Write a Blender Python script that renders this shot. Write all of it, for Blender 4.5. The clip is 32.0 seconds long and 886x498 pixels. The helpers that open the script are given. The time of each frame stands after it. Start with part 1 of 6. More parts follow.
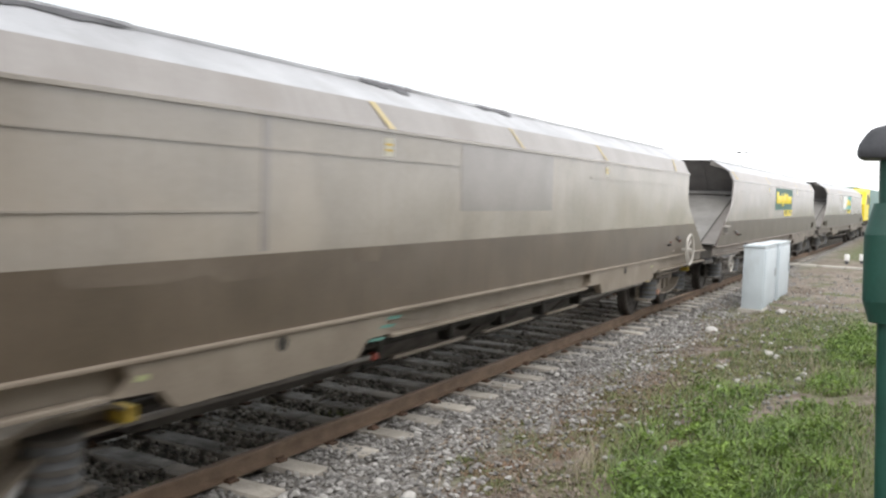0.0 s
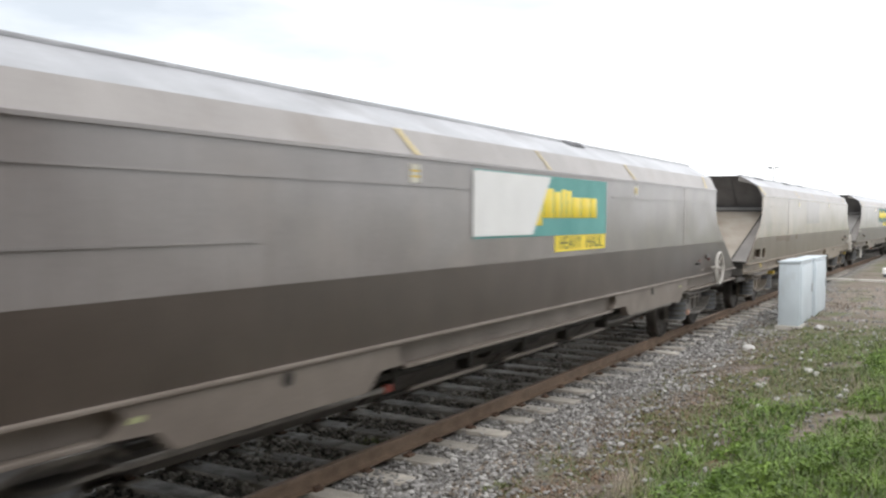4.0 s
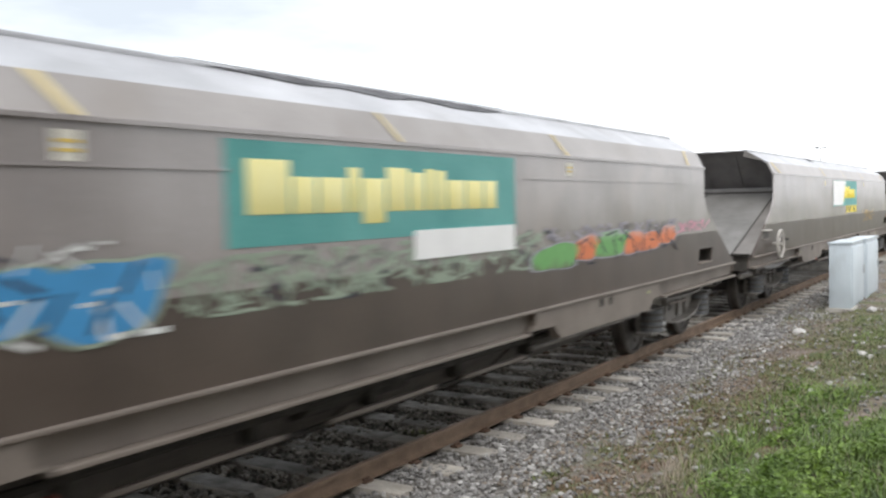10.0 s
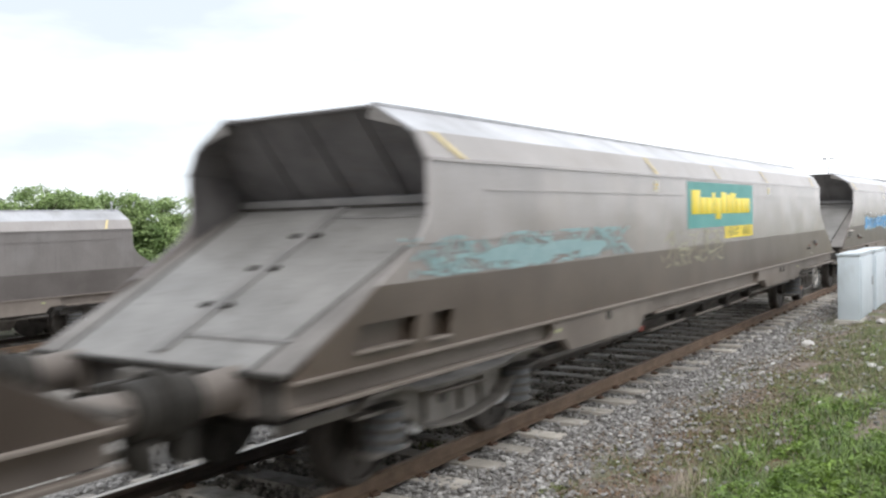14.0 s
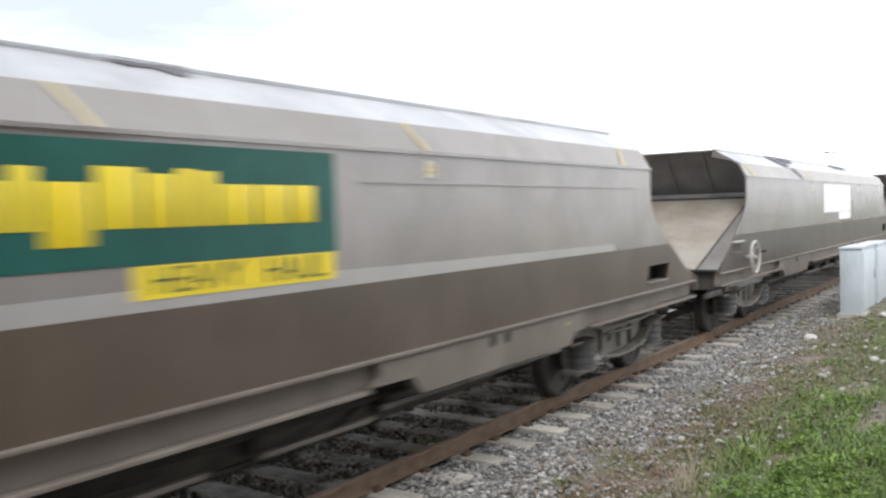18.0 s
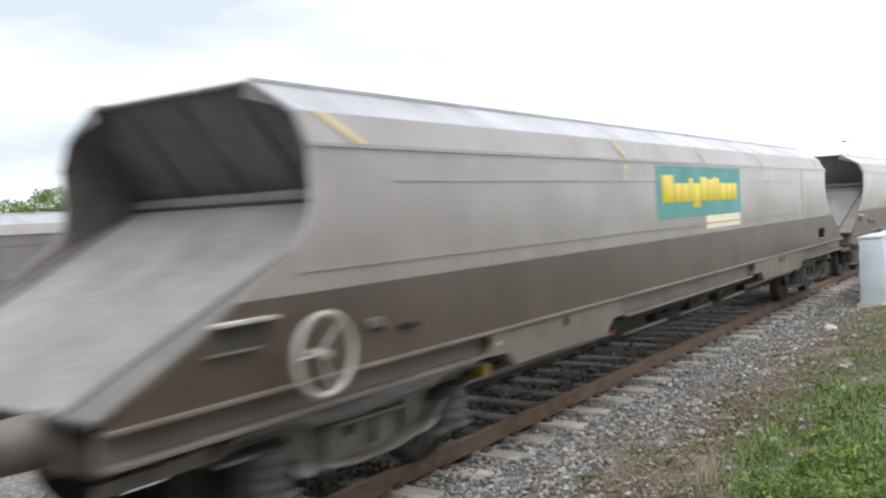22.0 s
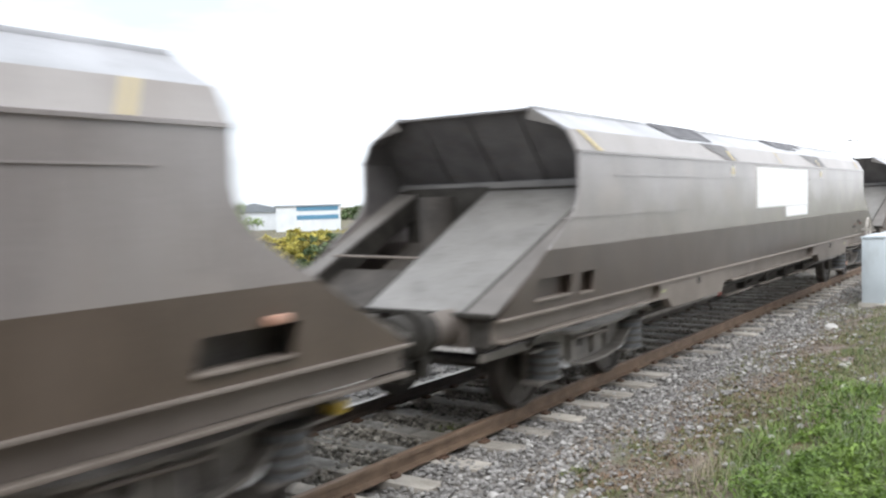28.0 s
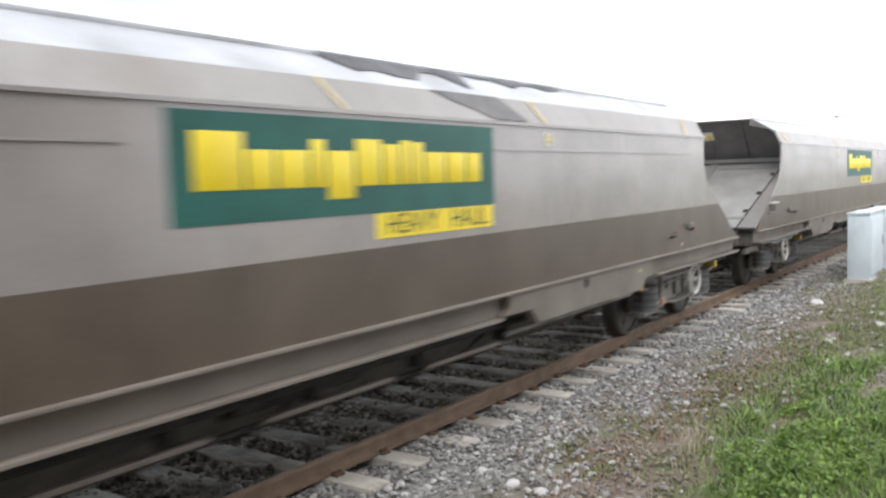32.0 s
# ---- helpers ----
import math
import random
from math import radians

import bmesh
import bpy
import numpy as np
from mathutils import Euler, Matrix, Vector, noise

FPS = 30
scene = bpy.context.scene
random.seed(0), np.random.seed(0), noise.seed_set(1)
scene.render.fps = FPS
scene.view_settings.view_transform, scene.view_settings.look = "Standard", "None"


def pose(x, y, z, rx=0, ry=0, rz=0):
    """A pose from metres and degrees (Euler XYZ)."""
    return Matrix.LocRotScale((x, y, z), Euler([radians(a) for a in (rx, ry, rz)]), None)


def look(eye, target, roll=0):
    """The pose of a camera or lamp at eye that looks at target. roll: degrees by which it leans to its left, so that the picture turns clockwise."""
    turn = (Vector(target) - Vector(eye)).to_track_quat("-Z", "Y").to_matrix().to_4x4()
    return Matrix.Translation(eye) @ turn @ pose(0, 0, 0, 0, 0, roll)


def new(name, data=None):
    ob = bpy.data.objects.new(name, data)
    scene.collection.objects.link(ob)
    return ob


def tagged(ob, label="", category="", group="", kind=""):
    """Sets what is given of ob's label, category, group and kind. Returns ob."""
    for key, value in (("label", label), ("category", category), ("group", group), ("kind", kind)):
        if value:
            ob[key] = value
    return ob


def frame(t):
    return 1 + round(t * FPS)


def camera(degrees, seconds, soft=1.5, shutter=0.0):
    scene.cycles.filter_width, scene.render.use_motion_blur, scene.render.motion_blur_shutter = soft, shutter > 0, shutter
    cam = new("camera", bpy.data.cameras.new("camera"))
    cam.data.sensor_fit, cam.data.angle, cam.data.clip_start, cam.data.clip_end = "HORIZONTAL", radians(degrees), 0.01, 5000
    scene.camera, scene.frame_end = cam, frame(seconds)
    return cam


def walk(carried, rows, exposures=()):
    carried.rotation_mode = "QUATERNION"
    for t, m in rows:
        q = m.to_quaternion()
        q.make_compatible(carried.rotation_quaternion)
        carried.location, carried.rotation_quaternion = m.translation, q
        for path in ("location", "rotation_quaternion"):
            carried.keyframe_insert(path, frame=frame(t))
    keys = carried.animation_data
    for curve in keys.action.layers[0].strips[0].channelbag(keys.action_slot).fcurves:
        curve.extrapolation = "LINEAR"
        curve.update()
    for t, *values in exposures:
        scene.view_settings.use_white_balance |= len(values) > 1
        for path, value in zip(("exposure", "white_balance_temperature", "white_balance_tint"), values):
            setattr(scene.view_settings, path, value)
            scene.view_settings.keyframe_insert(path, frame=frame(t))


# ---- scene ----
# The camera: held by hand beside the line, turning a little, for 32 s.
cam = camera(54.0, 32.0, soft=2.3, shutter=0.6)
PATH = [
    (0, pose(5.108, 0.000, 2.034, 86.17, -2.02, 28.78)),
    (0.5, pose(5.108, 0.000, 2.034, 86.11, -1.90, 29.06)),
    (1, pose(5.108, 0.000, 2.034, 87.36, -1.28, 29.24)),
    (1.5, pose(5.108, 0.000, 2.034, 88.20, -0.70, 30.18)),
    (2, pose(5.108, 0.000, 2.034, 88.11, -0.49, 30.17)),
    (2.5, pose(5.108, 0.000, 2.034, 87.98, -0.58, 30.25)),
    (4.5, pose(5.108, 0.000, 2.034, 87.61, -0.11, 31.11)),
    (5, pose(5.108, 0.000, 2.034, 87.46, 0.02, 31.52)),
    (5.5, pose(5.108, 0.000, 2.034, 87.60, 0.15, 31.30)),
    (6, pose(5.108, 0.000, 2.034, 87.47, 0.46, 31.58)),
    (6.5, pose(5.108, 0.000, 2.034, 87.20, 0.48, 32.06)),
    (7, pose(5.108, 0.000, 2.034, 86.97, 0.67, 32.72)),
    (7.5, pose(5.108, 0.000, 2.034, 86.88, 0.80, 33.18)),
    (8, pose(5.108, 0.000, 2.034, 87.09, 1.02, 33.17)),
    (8.5, pose(5.108, 0.000, 2.034, 87.36, 0.90, 32.58)),
    (9, pose(5.108, 0.000, 2.034, 87.27, 1.19, 32.71)),
    (9.5, pose(5.108, 0.000, 2.034, 87.21, 1.17, 33.09)),
    (10, pose(5.108, 0.000, 2.034, 87.20, 1.33, 33.42)),
    (10.5, pose(5.108, 0.000, 2.034, 87.17, 1.37, 33.53)),
    (11, pose(5.108, 0.000, 2.034, 87.25, 1.53, 33.54)),
    (11.5, pose(5.108, 0.000, 2.034, 87.64, 2.33, 33.40)),
    (12, pose(5.108, 0.000, 2.034, 87.79, 2.14, 33.56)),
    (12.5, pose(5.108, 0.000, 2.034, 87.86, 1.95, 33.58)),
    (13, pose(5.108, 0.000, 2.034, 87.99, 2.00, 33.49)),
    (13.5, pose(5.108, 0.000, 2.034, 88.24, 1.93, 33.21)),
    (14, pose(5.108, 0.000, 2.034, 88.03, 1.50, 33.87)),
    (14.5, pose(5.108, 0.000, 2.034, 87.78, 1.22, 34.01)),
    (16.5, pose(5.108, 0.000, 2.034, 87.60, 1.41, 34.13)),
    (17, pose(5.108, 0.000, 2.034, 87.79, 1.54, 34.22)),
    (17.5, pose(5.108, 0.000, 2.034, 87.67, 1.72, 34.17)),
    (18, pose(5.108, 0.000, 2.034, 87.72, 1.74, 33.98)),
    (18.5, pose(5.108, 0.000, 2.034, 87.63, 1.93, 34.18)),
    (19, pose(5.108, 0.000, 2.034, 87.72, 2.00, 34.14)),
    (19.5, pose(5.108, 0.000, 2.034, 87.61, 2.33, 34.84)),
    (20, pose(5.108, 0.000, 2.034, 87.64, 2.46, 34.74)),
    (20.5, pose(5.108, 0.000, 2.034, 87.64, 2.69, 34.77)),
    (21, pose(5.108, 0.000, 2.034, 87.61, 2.59, 34.62)),
    (21.5, pose(5.108, 0.000, 2.034, 87.25, 2.90, 34.79)),
    (22, pose(5.108, 0.000, 2.034, 87.56, 2.84, 34.98)),
    (22.5, pose(5.108, 0.000, 2.034, 87.46, 2.82, 35.21)),
    (23, pose(5.108, 0.000, 2.034, 87.36, 2.99, 35.20)),
    (23.5, pose(5.108, 0.000, 2.034, 87.60, 2.91, 34.91)),
    (24, pose(5.108, 0.000, 2.034, 87.66, 2.75, 34.87)),
    (24.5, pose(5.108, 0.000, 2.034, 87.67, 2.77, 34.96)),
    (25, pose(5.108, 0.000, 2.034, 87.54, 2.76, 35.00)),
    (25.5, pose(5.108, 0.000, 2.034, 87.55, 2.82, 35.06)),
    (27.5, pose(5.108, 0.000, 2.034, 87.16, 1.85, 34.88)),
    (28, pose(5.108, 0.000, 2.034, 86.97, 1.65, 35.18)),
    (28.5, pose(5.108, 0.000, 2.034, 86.64, 1.39, 34.94)),
    (29, pose(5.108, 0.000, 2.034, 86.83, 1.22, 33.91)),
    (29.5, pose(5.108, 0.000, 2.034, 86.73, 1.14, 33.75)),
    (30, pose(5.108, 0.000, 2.034, 86.67, 1.24, 34.42)),
    (30.5, pose(5.108, 0.000, 2.034, 86.81, 0.61, 34.09)),
    (31, pose(5.108, 0.000, 2.034, 86.56, 0.42, 34.02)),
    (31.5, pose(5.108, 0.000, 2.034, 86.32, 0.57, 34.74)),
    (32, pose(5.108, 0.000, 2.034, 85.44, 1.73, 34.41)),
]
walk(cam, PATH, [(0.0, 0.32, 6480, 10), (1.0, 0.36, 6480, 10), (2.0, 0.14, 6480, 10), (2.5, 0.14, 6450, 10), (5.0, 0.2, 6380, 10), (8.0, 0.18, 6340, 10), (9.0, 0.33, 6340, 10), (10.0, 0.24, 6330, 10), (13.0, 0.3, 6290, 10), (19.0, 0.34, 6270, 10), (21.0, 0.37, 6240, 10), (22.0, 0.2, 6240, 10), (23.0, 0.36, 6240, 10), (24.0, 0.33, 6240, 10), (25.0, 0.38, 6250, 10), (28.0, 0.46, 6210, 10), (32.0, 0.48, 6250, 10)])

# How far the train has come: the rear corner of its first full wagon along the track, every half second.
RUN = [
    1.33, 3.40, 5.58, 7.87, 10.25, 12.66, 15.11, 17.62, 20.19, 22.83,
    25.51, 28.24, 31.02, 33.86, 36.75, 39.71, 42.71, 45.73, 48.79, 51.91,
    55.09, 58.32, 61.58, 64.88, 68.20, 71.52, 74.93, 78.46, 82.01, 85.51,
    88.96, 92.42, 95.94, 99.48, 103.01, 106.54, 110.06, 113.58, 117.11, 120.62,
    124.11, 127.60, 131.08, 134.55, 138.01, 141.46, 144.91, 148.38, 151.88, 155.39,
    158.86, 162.34, 165.82, 169.32, 172.87, 176.42, 179.96, 183.47, 186.94, 190.38,
    193.98, 197.31, 200.76, 204.17, 207.51,
]

L = 19.15          # one wagon to the next
HALF = 7.42        # half the length of a hopper body
RUN_T = [i * 0.5 for i in range(len(RUN))]
CURVE_FROM, CURVE_R = 15.0, 950.0      # past here the line bends gently to the right


def curve_x(y):
    return max(0.0, y - CURVE_FROM) ** 2 / (2 * CURVE_R)


def on_line(yc, half=7.0):
    """The pose of a vehicle whose middle is at yc, its two bogies on the line."""
    a, b = curve_x(yc + half), curve_x(yc - half)
    return pose((a + b) / 2, yc, 0, 0, 0, -math.degrees(math.atan2(a - b, 2 * half)))


# ---------------------------------------------------------------- light
world = bpy.data.worlds.new("overcast_sky")
scene.world = world
world.use_nodes = True
wn, wl = world.node_tree.nodes, world.node_tree.links
wn.clear()
SUN_ELEV, SUN_ROT = 48.0, 150.0
w_out = wn.new("ShaderNodeOutputWorld")
w_bg = wn.new("ShaderNodeBackground")
w_bg.inputs["Strength"].default_value = 0.1
w_sky = wn.new("ShaderNodeTexSky")
w_sky.sky_type, w_sky.sun_disc = "NISHITA", False
w_sky.sun_elevation, w_sky.sun_rotation = radians(SUN_ELEV), radians(SUN_ROT)
w_tc = wn.new("ShaderNodeTexCoord")
w_map = wn.new("ShaderNodeMapping")
w_map.inputs["Scale"].default_value = (1.3, 1.3, 5.0)
w_no = wn.new("ShaderNodeTexNoise")
w_no.inputs["Scale"].default_value, w_no.inputs["Detail"].default_value = 1.6, 6.0
w_cr = wn.new("ShaderNodeValToRGB")
w_cr.color_ramp.elements[0].position, w_cr.color_ramp.elements[0].color = 0.06, (7.4, 7.9, 8.4, 1)
w_cr.color_ramp.elements[1].position, w_cr.color_ramp.elements[1].color = 0.34, (15.5, 15.5, 15.6, 1)
w_mix = wn.new("ShaderNodeMix")
w_mix.data_type = "RGBA"
w_mix.inputs[0].default_value = 0.9
wl.new(w_tc.outputs["Generated"], w_map.inputs["Vector"])
wl.new(w_map.outputs["Vector"], w_no.inputs["Vector"])
w_sep = wn.new("ShaderNodeSeparateXYZ")
w_sum = wn.new("ShaderNodeMath")
w_sum.operation = "MULTIPLY_ADD"
w_sum.inputs[1].default_value = 0.3
w_half = wn.new("ShaderNodeMath")
w_half.operation = "MULTIPLY"
w_half.inputs[1].default_value = 0.75
wl.new(w_tc.outputs["Generated"], w_sep.inputs[0])
wl.new(w_no.outputs["Fac"], w_half.inputs[0])
wl.new(w_sep.outputs[0], w_sum.inputs[0])
wl.new(w_half.outputs[0], w_sum.inputs[2])
wl.new(w_sum.outputs[0], w_cr.inputs["Fac"])
wl.new(w_sky.outputs["Color"], w_mix.inputs[6])
wl.new(w_cr.outputs["Color"], w_mix.inputs[7])
wl.new(w_mix.outputs[2], w_bg.inputs["Color"])
wl.new(w_bg.outputs["Background"], w_out.inputs["Surface"])

sun = new("sun", bpy.data.lights.new("sun", "SUN"))
sun.data.energy, sun.data.angle, sun.data.color = 0.9, radians(25), (1.0, 0.96, 0.9)
a, e = radians(SUN_ROT), radians(SUN_ELEV)
sun.matrix_world = look((math.sin(a) * math.cos(e) * 60, math.cos(a) * math.cos(e) * 60, math.sin(e) * 60), (0, 0, 0))

# ---------------------------------------------------------------- materials
MATS = {}


def material(name, low, high, rough=0.7, metal=0.0, scale=8.0, fine=90.0, bump=0.15, island=0.0, streak=None, dirt=None, stretch=(1, 1, 1), gloss=0.5, ior=1.5, wave=0.0):
    """A surface between two colours, mottled at two scales, with fine relief.
    island: how far pieces differ; streak: colour of runs of dirt; dirt: colour of blotches."""
    if name in MATS:
        return MATS[name]
    m = bpy.data.materials.new(name)
    m.use_nodes = True
    n, l = m.node_tree.nodes, m.node_tree.links
    b = n["Principled BSDF"]
    b.inputs["Roughness"].default_value, b.inputs["Metallic"].default_value = rough, metal
    b.inputs["Specular IOR Level"].default_value, b.inputs["IOR"].default_value = gloss, ior
    tc = n.new("ShaderNodeTexCoord")
    info = n.new("ShaderNodeObjectInfo")
    mp = n.new("ShaderNodeMapping")
    mp.inputs["Scale"].default_value = stretch
    off = n.new("ShaderNodeVectorMath")
    off.operation = "ADD"
    mul = n.new("ShaderNodeMath")
    mul.operation = "MULTIPLY"
    mul.inputs[1].default_value = 37.0
    l.new(info.outputs["Random"], mul.inputs[0])
    l.new(tc.outputs["Object"], mp.inputs["Vector"])
    l.new(mp.outputs["Vector"], off.inputs[0])
    l.new(mul.outputs[0], off.inputs[1])
    big = n.new("ShaderNodeTexNoise")
    big.inputs["Scale"].default_value, big.inputs["Detail"].default_value = scale, 5.0
    small = n.new("ShaderNodeTexNoise")
    small.inputs["Scale"].default_value, small.inputs["Detail"].default_value = fine, 3.0
    l.new(off.outputs[0], big.inputs["Vector"])
    l.new(off.outputs[0], small.inputs["Vector"])
    add = n.new("ShaderNodeMath")
    add.operation = "MULTIPLY_ADD"
    add.inputs[1].default_value = 0.4
    l.new(small.outputs["Fac"], add.inputs[0])
    l.new(big.outputs["Fac"], add.inputs[2])
    ramp = n.new("ShaderNodeValToRGB")
    ramp.color_ramp.elements[0].position, ramp.color_ramp.elements[0].color = 0.5, (*low, 1)
    ramp.color_ramp.elements[1].position, ramp.color_ramp.elements[1].color = 0.9, (*high, 1)
    l.new(add.outputs[0], ramp.inputs["Fac"])
    col = ramp.outputs["Color"]
    for paint, size, lo, hi, squeeze in ((streak, 5.0, 0.55, 0.8, (1, 5.0, 0.35)), (dirt, 1.3, 0.52, 0.75, (1, 1, 1))):
        if paint:
            m2 = n.new("ShaderNodeMapping")
            m2.inputs["Scale"].default_value = squeeze
            t2 = n.new("ShaderNodeTexNoise")
            t2.inputs["Scale"].default_value, t2.inputs["Detail"].default_value = size, 7.0
            r2 = n.new("ShaderNodeMapRange")
            r2.inputs["From Min"].default_value, r2.inputs["From Max"].default_value = lo, hi
            r2.inputs["To Max"].default_value = 0.75
            x2 = n.new("ShaderNodeMix")
            x2.data_type = "RGBA"
            x2.inputs[7].default_value = (*paint, 1)
            l.new(off.outputs[0], m2.inputs["Vector"])
            l.new(m2.outputs["Vector"], t2.inputs["Vector"])
            l.new(t2.outputs["Fac"], r2.inputs["Value"])
            l.new(r2.outputs["Result"], x2.inputs[0])
            l.new(col, x2.inputs[6])
            col = x2.outputs[2]
    if island:
        geo = n.new("ShaderNodeNewGeometry")
        src = geo.outputs["Random Per Island"] if island > 0 else info.outputs["Random"]
        mr = n.new("ShaderNodeMapRange")
        mr.inputs["To Min"].default_value, mr.inputs["To Max"].default_value = 1 - abs(island), 1 + abs(island)
        hsv = n.new("ShaderNodeHueSaturation")
        l.new(src, mr.inputs["Value"])
        l.new(mr.outputs["Result"], hsv.inputs["Value"])
        l.new(col, hsv.inputs["Color"])
        col = hsv.outputs["Color"]
    l.new(col, b.inputs["Base Color"])
    if bump:
        bp = n.new("ShaderNodeBump")
        bp.inputs["Strength"].default_value, bp.inputs["Distance"].default_value = bump, 0.01
        l.new(add.outputs[0], bp.inputs["Height"])
        l.new(bp.outputs["Normal"], b.inputs["Normal"])
        if wave:
            wv = n.new("ShaderNodeTexNoise")
            wv.inputs["Scale"].default_value, wv.inputs["Detail"].default_value = 1.1, 1.0
            b2 = n.new("ShaderNodeBump")
            b2.inputs["Strength"].default_value, b2.inputs["Distance"].default_value = 1.0, wave
            l.new(off.outputs[0], wv.inputs["Vector"])
            l.new(wv.outputs["Fac"], b2.inputs["Height"])
            l.new(bp.outputs["Normal"], b2.inputs["Normal"])
            l.new(b2.outputs["Normal"], b.inputs["Normal"])
    MATS[name] = m
    return m


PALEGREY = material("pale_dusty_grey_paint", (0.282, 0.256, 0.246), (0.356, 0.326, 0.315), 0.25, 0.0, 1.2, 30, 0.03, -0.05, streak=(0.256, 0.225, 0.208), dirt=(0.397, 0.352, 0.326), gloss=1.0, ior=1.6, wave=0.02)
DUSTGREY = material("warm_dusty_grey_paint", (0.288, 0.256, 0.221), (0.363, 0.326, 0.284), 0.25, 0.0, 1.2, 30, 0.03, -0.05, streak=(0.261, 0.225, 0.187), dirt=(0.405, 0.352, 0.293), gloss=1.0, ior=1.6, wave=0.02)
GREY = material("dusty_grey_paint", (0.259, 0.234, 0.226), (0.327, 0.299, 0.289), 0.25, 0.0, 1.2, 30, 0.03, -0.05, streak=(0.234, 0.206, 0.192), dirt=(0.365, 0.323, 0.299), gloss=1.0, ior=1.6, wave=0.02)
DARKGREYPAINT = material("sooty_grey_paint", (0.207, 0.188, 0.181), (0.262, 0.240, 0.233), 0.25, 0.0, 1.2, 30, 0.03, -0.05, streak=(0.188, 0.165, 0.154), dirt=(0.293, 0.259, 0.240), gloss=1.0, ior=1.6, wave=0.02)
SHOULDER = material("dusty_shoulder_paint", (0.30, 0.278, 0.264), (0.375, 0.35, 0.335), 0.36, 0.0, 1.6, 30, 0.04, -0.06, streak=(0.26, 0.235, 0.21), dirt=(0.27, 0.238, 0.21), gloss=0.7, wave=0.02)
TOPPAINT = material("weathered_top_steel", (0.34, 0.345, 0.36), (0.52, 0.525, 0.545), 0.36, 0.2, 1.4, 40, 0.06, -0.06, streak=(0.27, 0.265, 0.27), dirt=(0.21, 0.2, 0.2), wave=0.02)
COAL = material("coal_stain", (0.05, 0.05, 0.055), (0.15, 0.15, 0.16), 0.7, 0.0, 3.0, 40, 0.2)
COALRUN = material("washed_coal_grime", (0.13, 0.125, 0.125), (0.22, 0.212, 0.21), 0.6, 0.0, 3.0, 40, 0.1, streak=(0.27, 0.255, 0.245))
BROWN = material("brown_track_dirt", (0.064, 0.0475, 0.0375), (0.092, 0.069, 0.055), 0.38, 0.0, 1.5, 40, 0.04, -0.06, streak=(0.049, 0.037, 0.029), dirt=(0.104, 0.083, 0.068), gloss=0.65, wave=0.018)
DUSTYBROWN = material("dusty_brown_track_dirt", (0.080, 0.060, 0.045), (0.115, 0.088, 0.067), 0.38, 0.0, 1.5, 40, 0.04, -0.06, streak=(0.060, 0.045, 0.034), dirt=(0.130, 0.103, 0.082), gloss=0.65, wave=0.018)
TANBROWN = material("tan_track_dirt", (0.088, 0.066, 0.045), (0.126, 0.096, 0.068), 0.38, 0.0, 1.5, 40, 0.04, -0.06, streak=(0.066, 0.05, 0.034), dirt=(0.14, 0.112, 0.083), gloss=0.65, wave=0.018)
DARKBROWN = material("dark_brown_track_dirt", (0.053, 0.0395, 0.031), (0.076, 0.057, 0.0455), 0.38, 0.0, 1.5, 40, 0.04, -0.06, streak=(0.040, 0.031, 0.024), dirt=(0.086, 0.068, 0.055), gloss=0.65, wave=0.018)
SILL = material("dusty_solebar", (0.168, 0.140, 0.118), (0.230, 0.199, 0.171), 0.6, 0.0, 2.0, 40, 0.06, -0.06, dirt=(0.128, 0.105, 0.087))
DUSTYSILL = material("thick_dusted_solebar", (0.210, 0.173, 0.134), (0.287, 0.245, 0.195), 0.6, 0.0, 2.0, 40, 0.06, -0.06, dirt=(0.161, 0.131, 0.100))
CHUTE = material("coal_dusted_plate", (0.193, 0.186, 0.175), (0.275, 0.266, 0.252), 0.5, 0.0, 2.2, 25, 0.08, -0.2, streak=(0.140, 0.131, 0.122), dirt=(0.328, 0.316, 0.298))
RUSTCHUTE = material("rust_stained_plate", (0.24, 0.205, 0.165), (0.33, 0.295, 0.25), 0.5, 0.0, 2.2, 25, 0.08, 0, streak=(0.2, 0.13, 0.085), dirt=(0.36, 0.335, 0.295))
HOOD = material("dark_hood_steel", (0.096, 0.091, 0.089), (0.158, 0.150, 0.146), 0.6, 0.0, 3.0, 40, 0.1, streak=(0.125, 0.108, 0.09))
BORDER = material("dusty_chute_border", (0.135, 0.124, 0.114), (0.20, 0.186, 0.172), 0.55, 0.0, 2.5, 40, 0.08, streak=(0.15, 0.128, 0.108))
# Shade inside the open well is put into this dark colour.
WELL = material("shaded_well_plate", (0.04, 0.035, 0.031), (0.08, 0.071, 0.062), 0.8, 0.0, 4.0, 40, 0.2, dirt=(0.12, 0.105, 0.09))
PALEBAND = material("pale_band_paint", (0.40, 0.385, 0.372), (0.48, 0.465, 0.45), 0.3, 0.0, 1.5, 40, 0.04, streak=(0.34, 0.32, 0.30), gloss=1.0, ior=1.6)
DUSTFILM = material("pale_dust_film", (0.125, 0.098, 0.072), (0.175, 0.142, 0.108), 0.6, 0.0, 2.0, 40, 0.05, dirt=(0.1, 0.078, 0.058))
CHALK = material("yellow_green_label", (0.3, 0.32, 0.16), (0.44, 0.46, 0.25), 0.7)
G_TEAL = material("teal_chalk", (0.1, 0.24, 0.2), (0.15, 0.3, 0.25), 0.8)
RUSTPINK = material("faded_red_paint", (0.2, 0.085, 0.068), (0.28, 0.13, 0.105), 0.7)
BAND = material("hood_ledge_steel", (0.15, 0.145, 0.14), (0.22, 0.21, 0.2), 0.7, 0.0, 3.0, 40, 0.08)
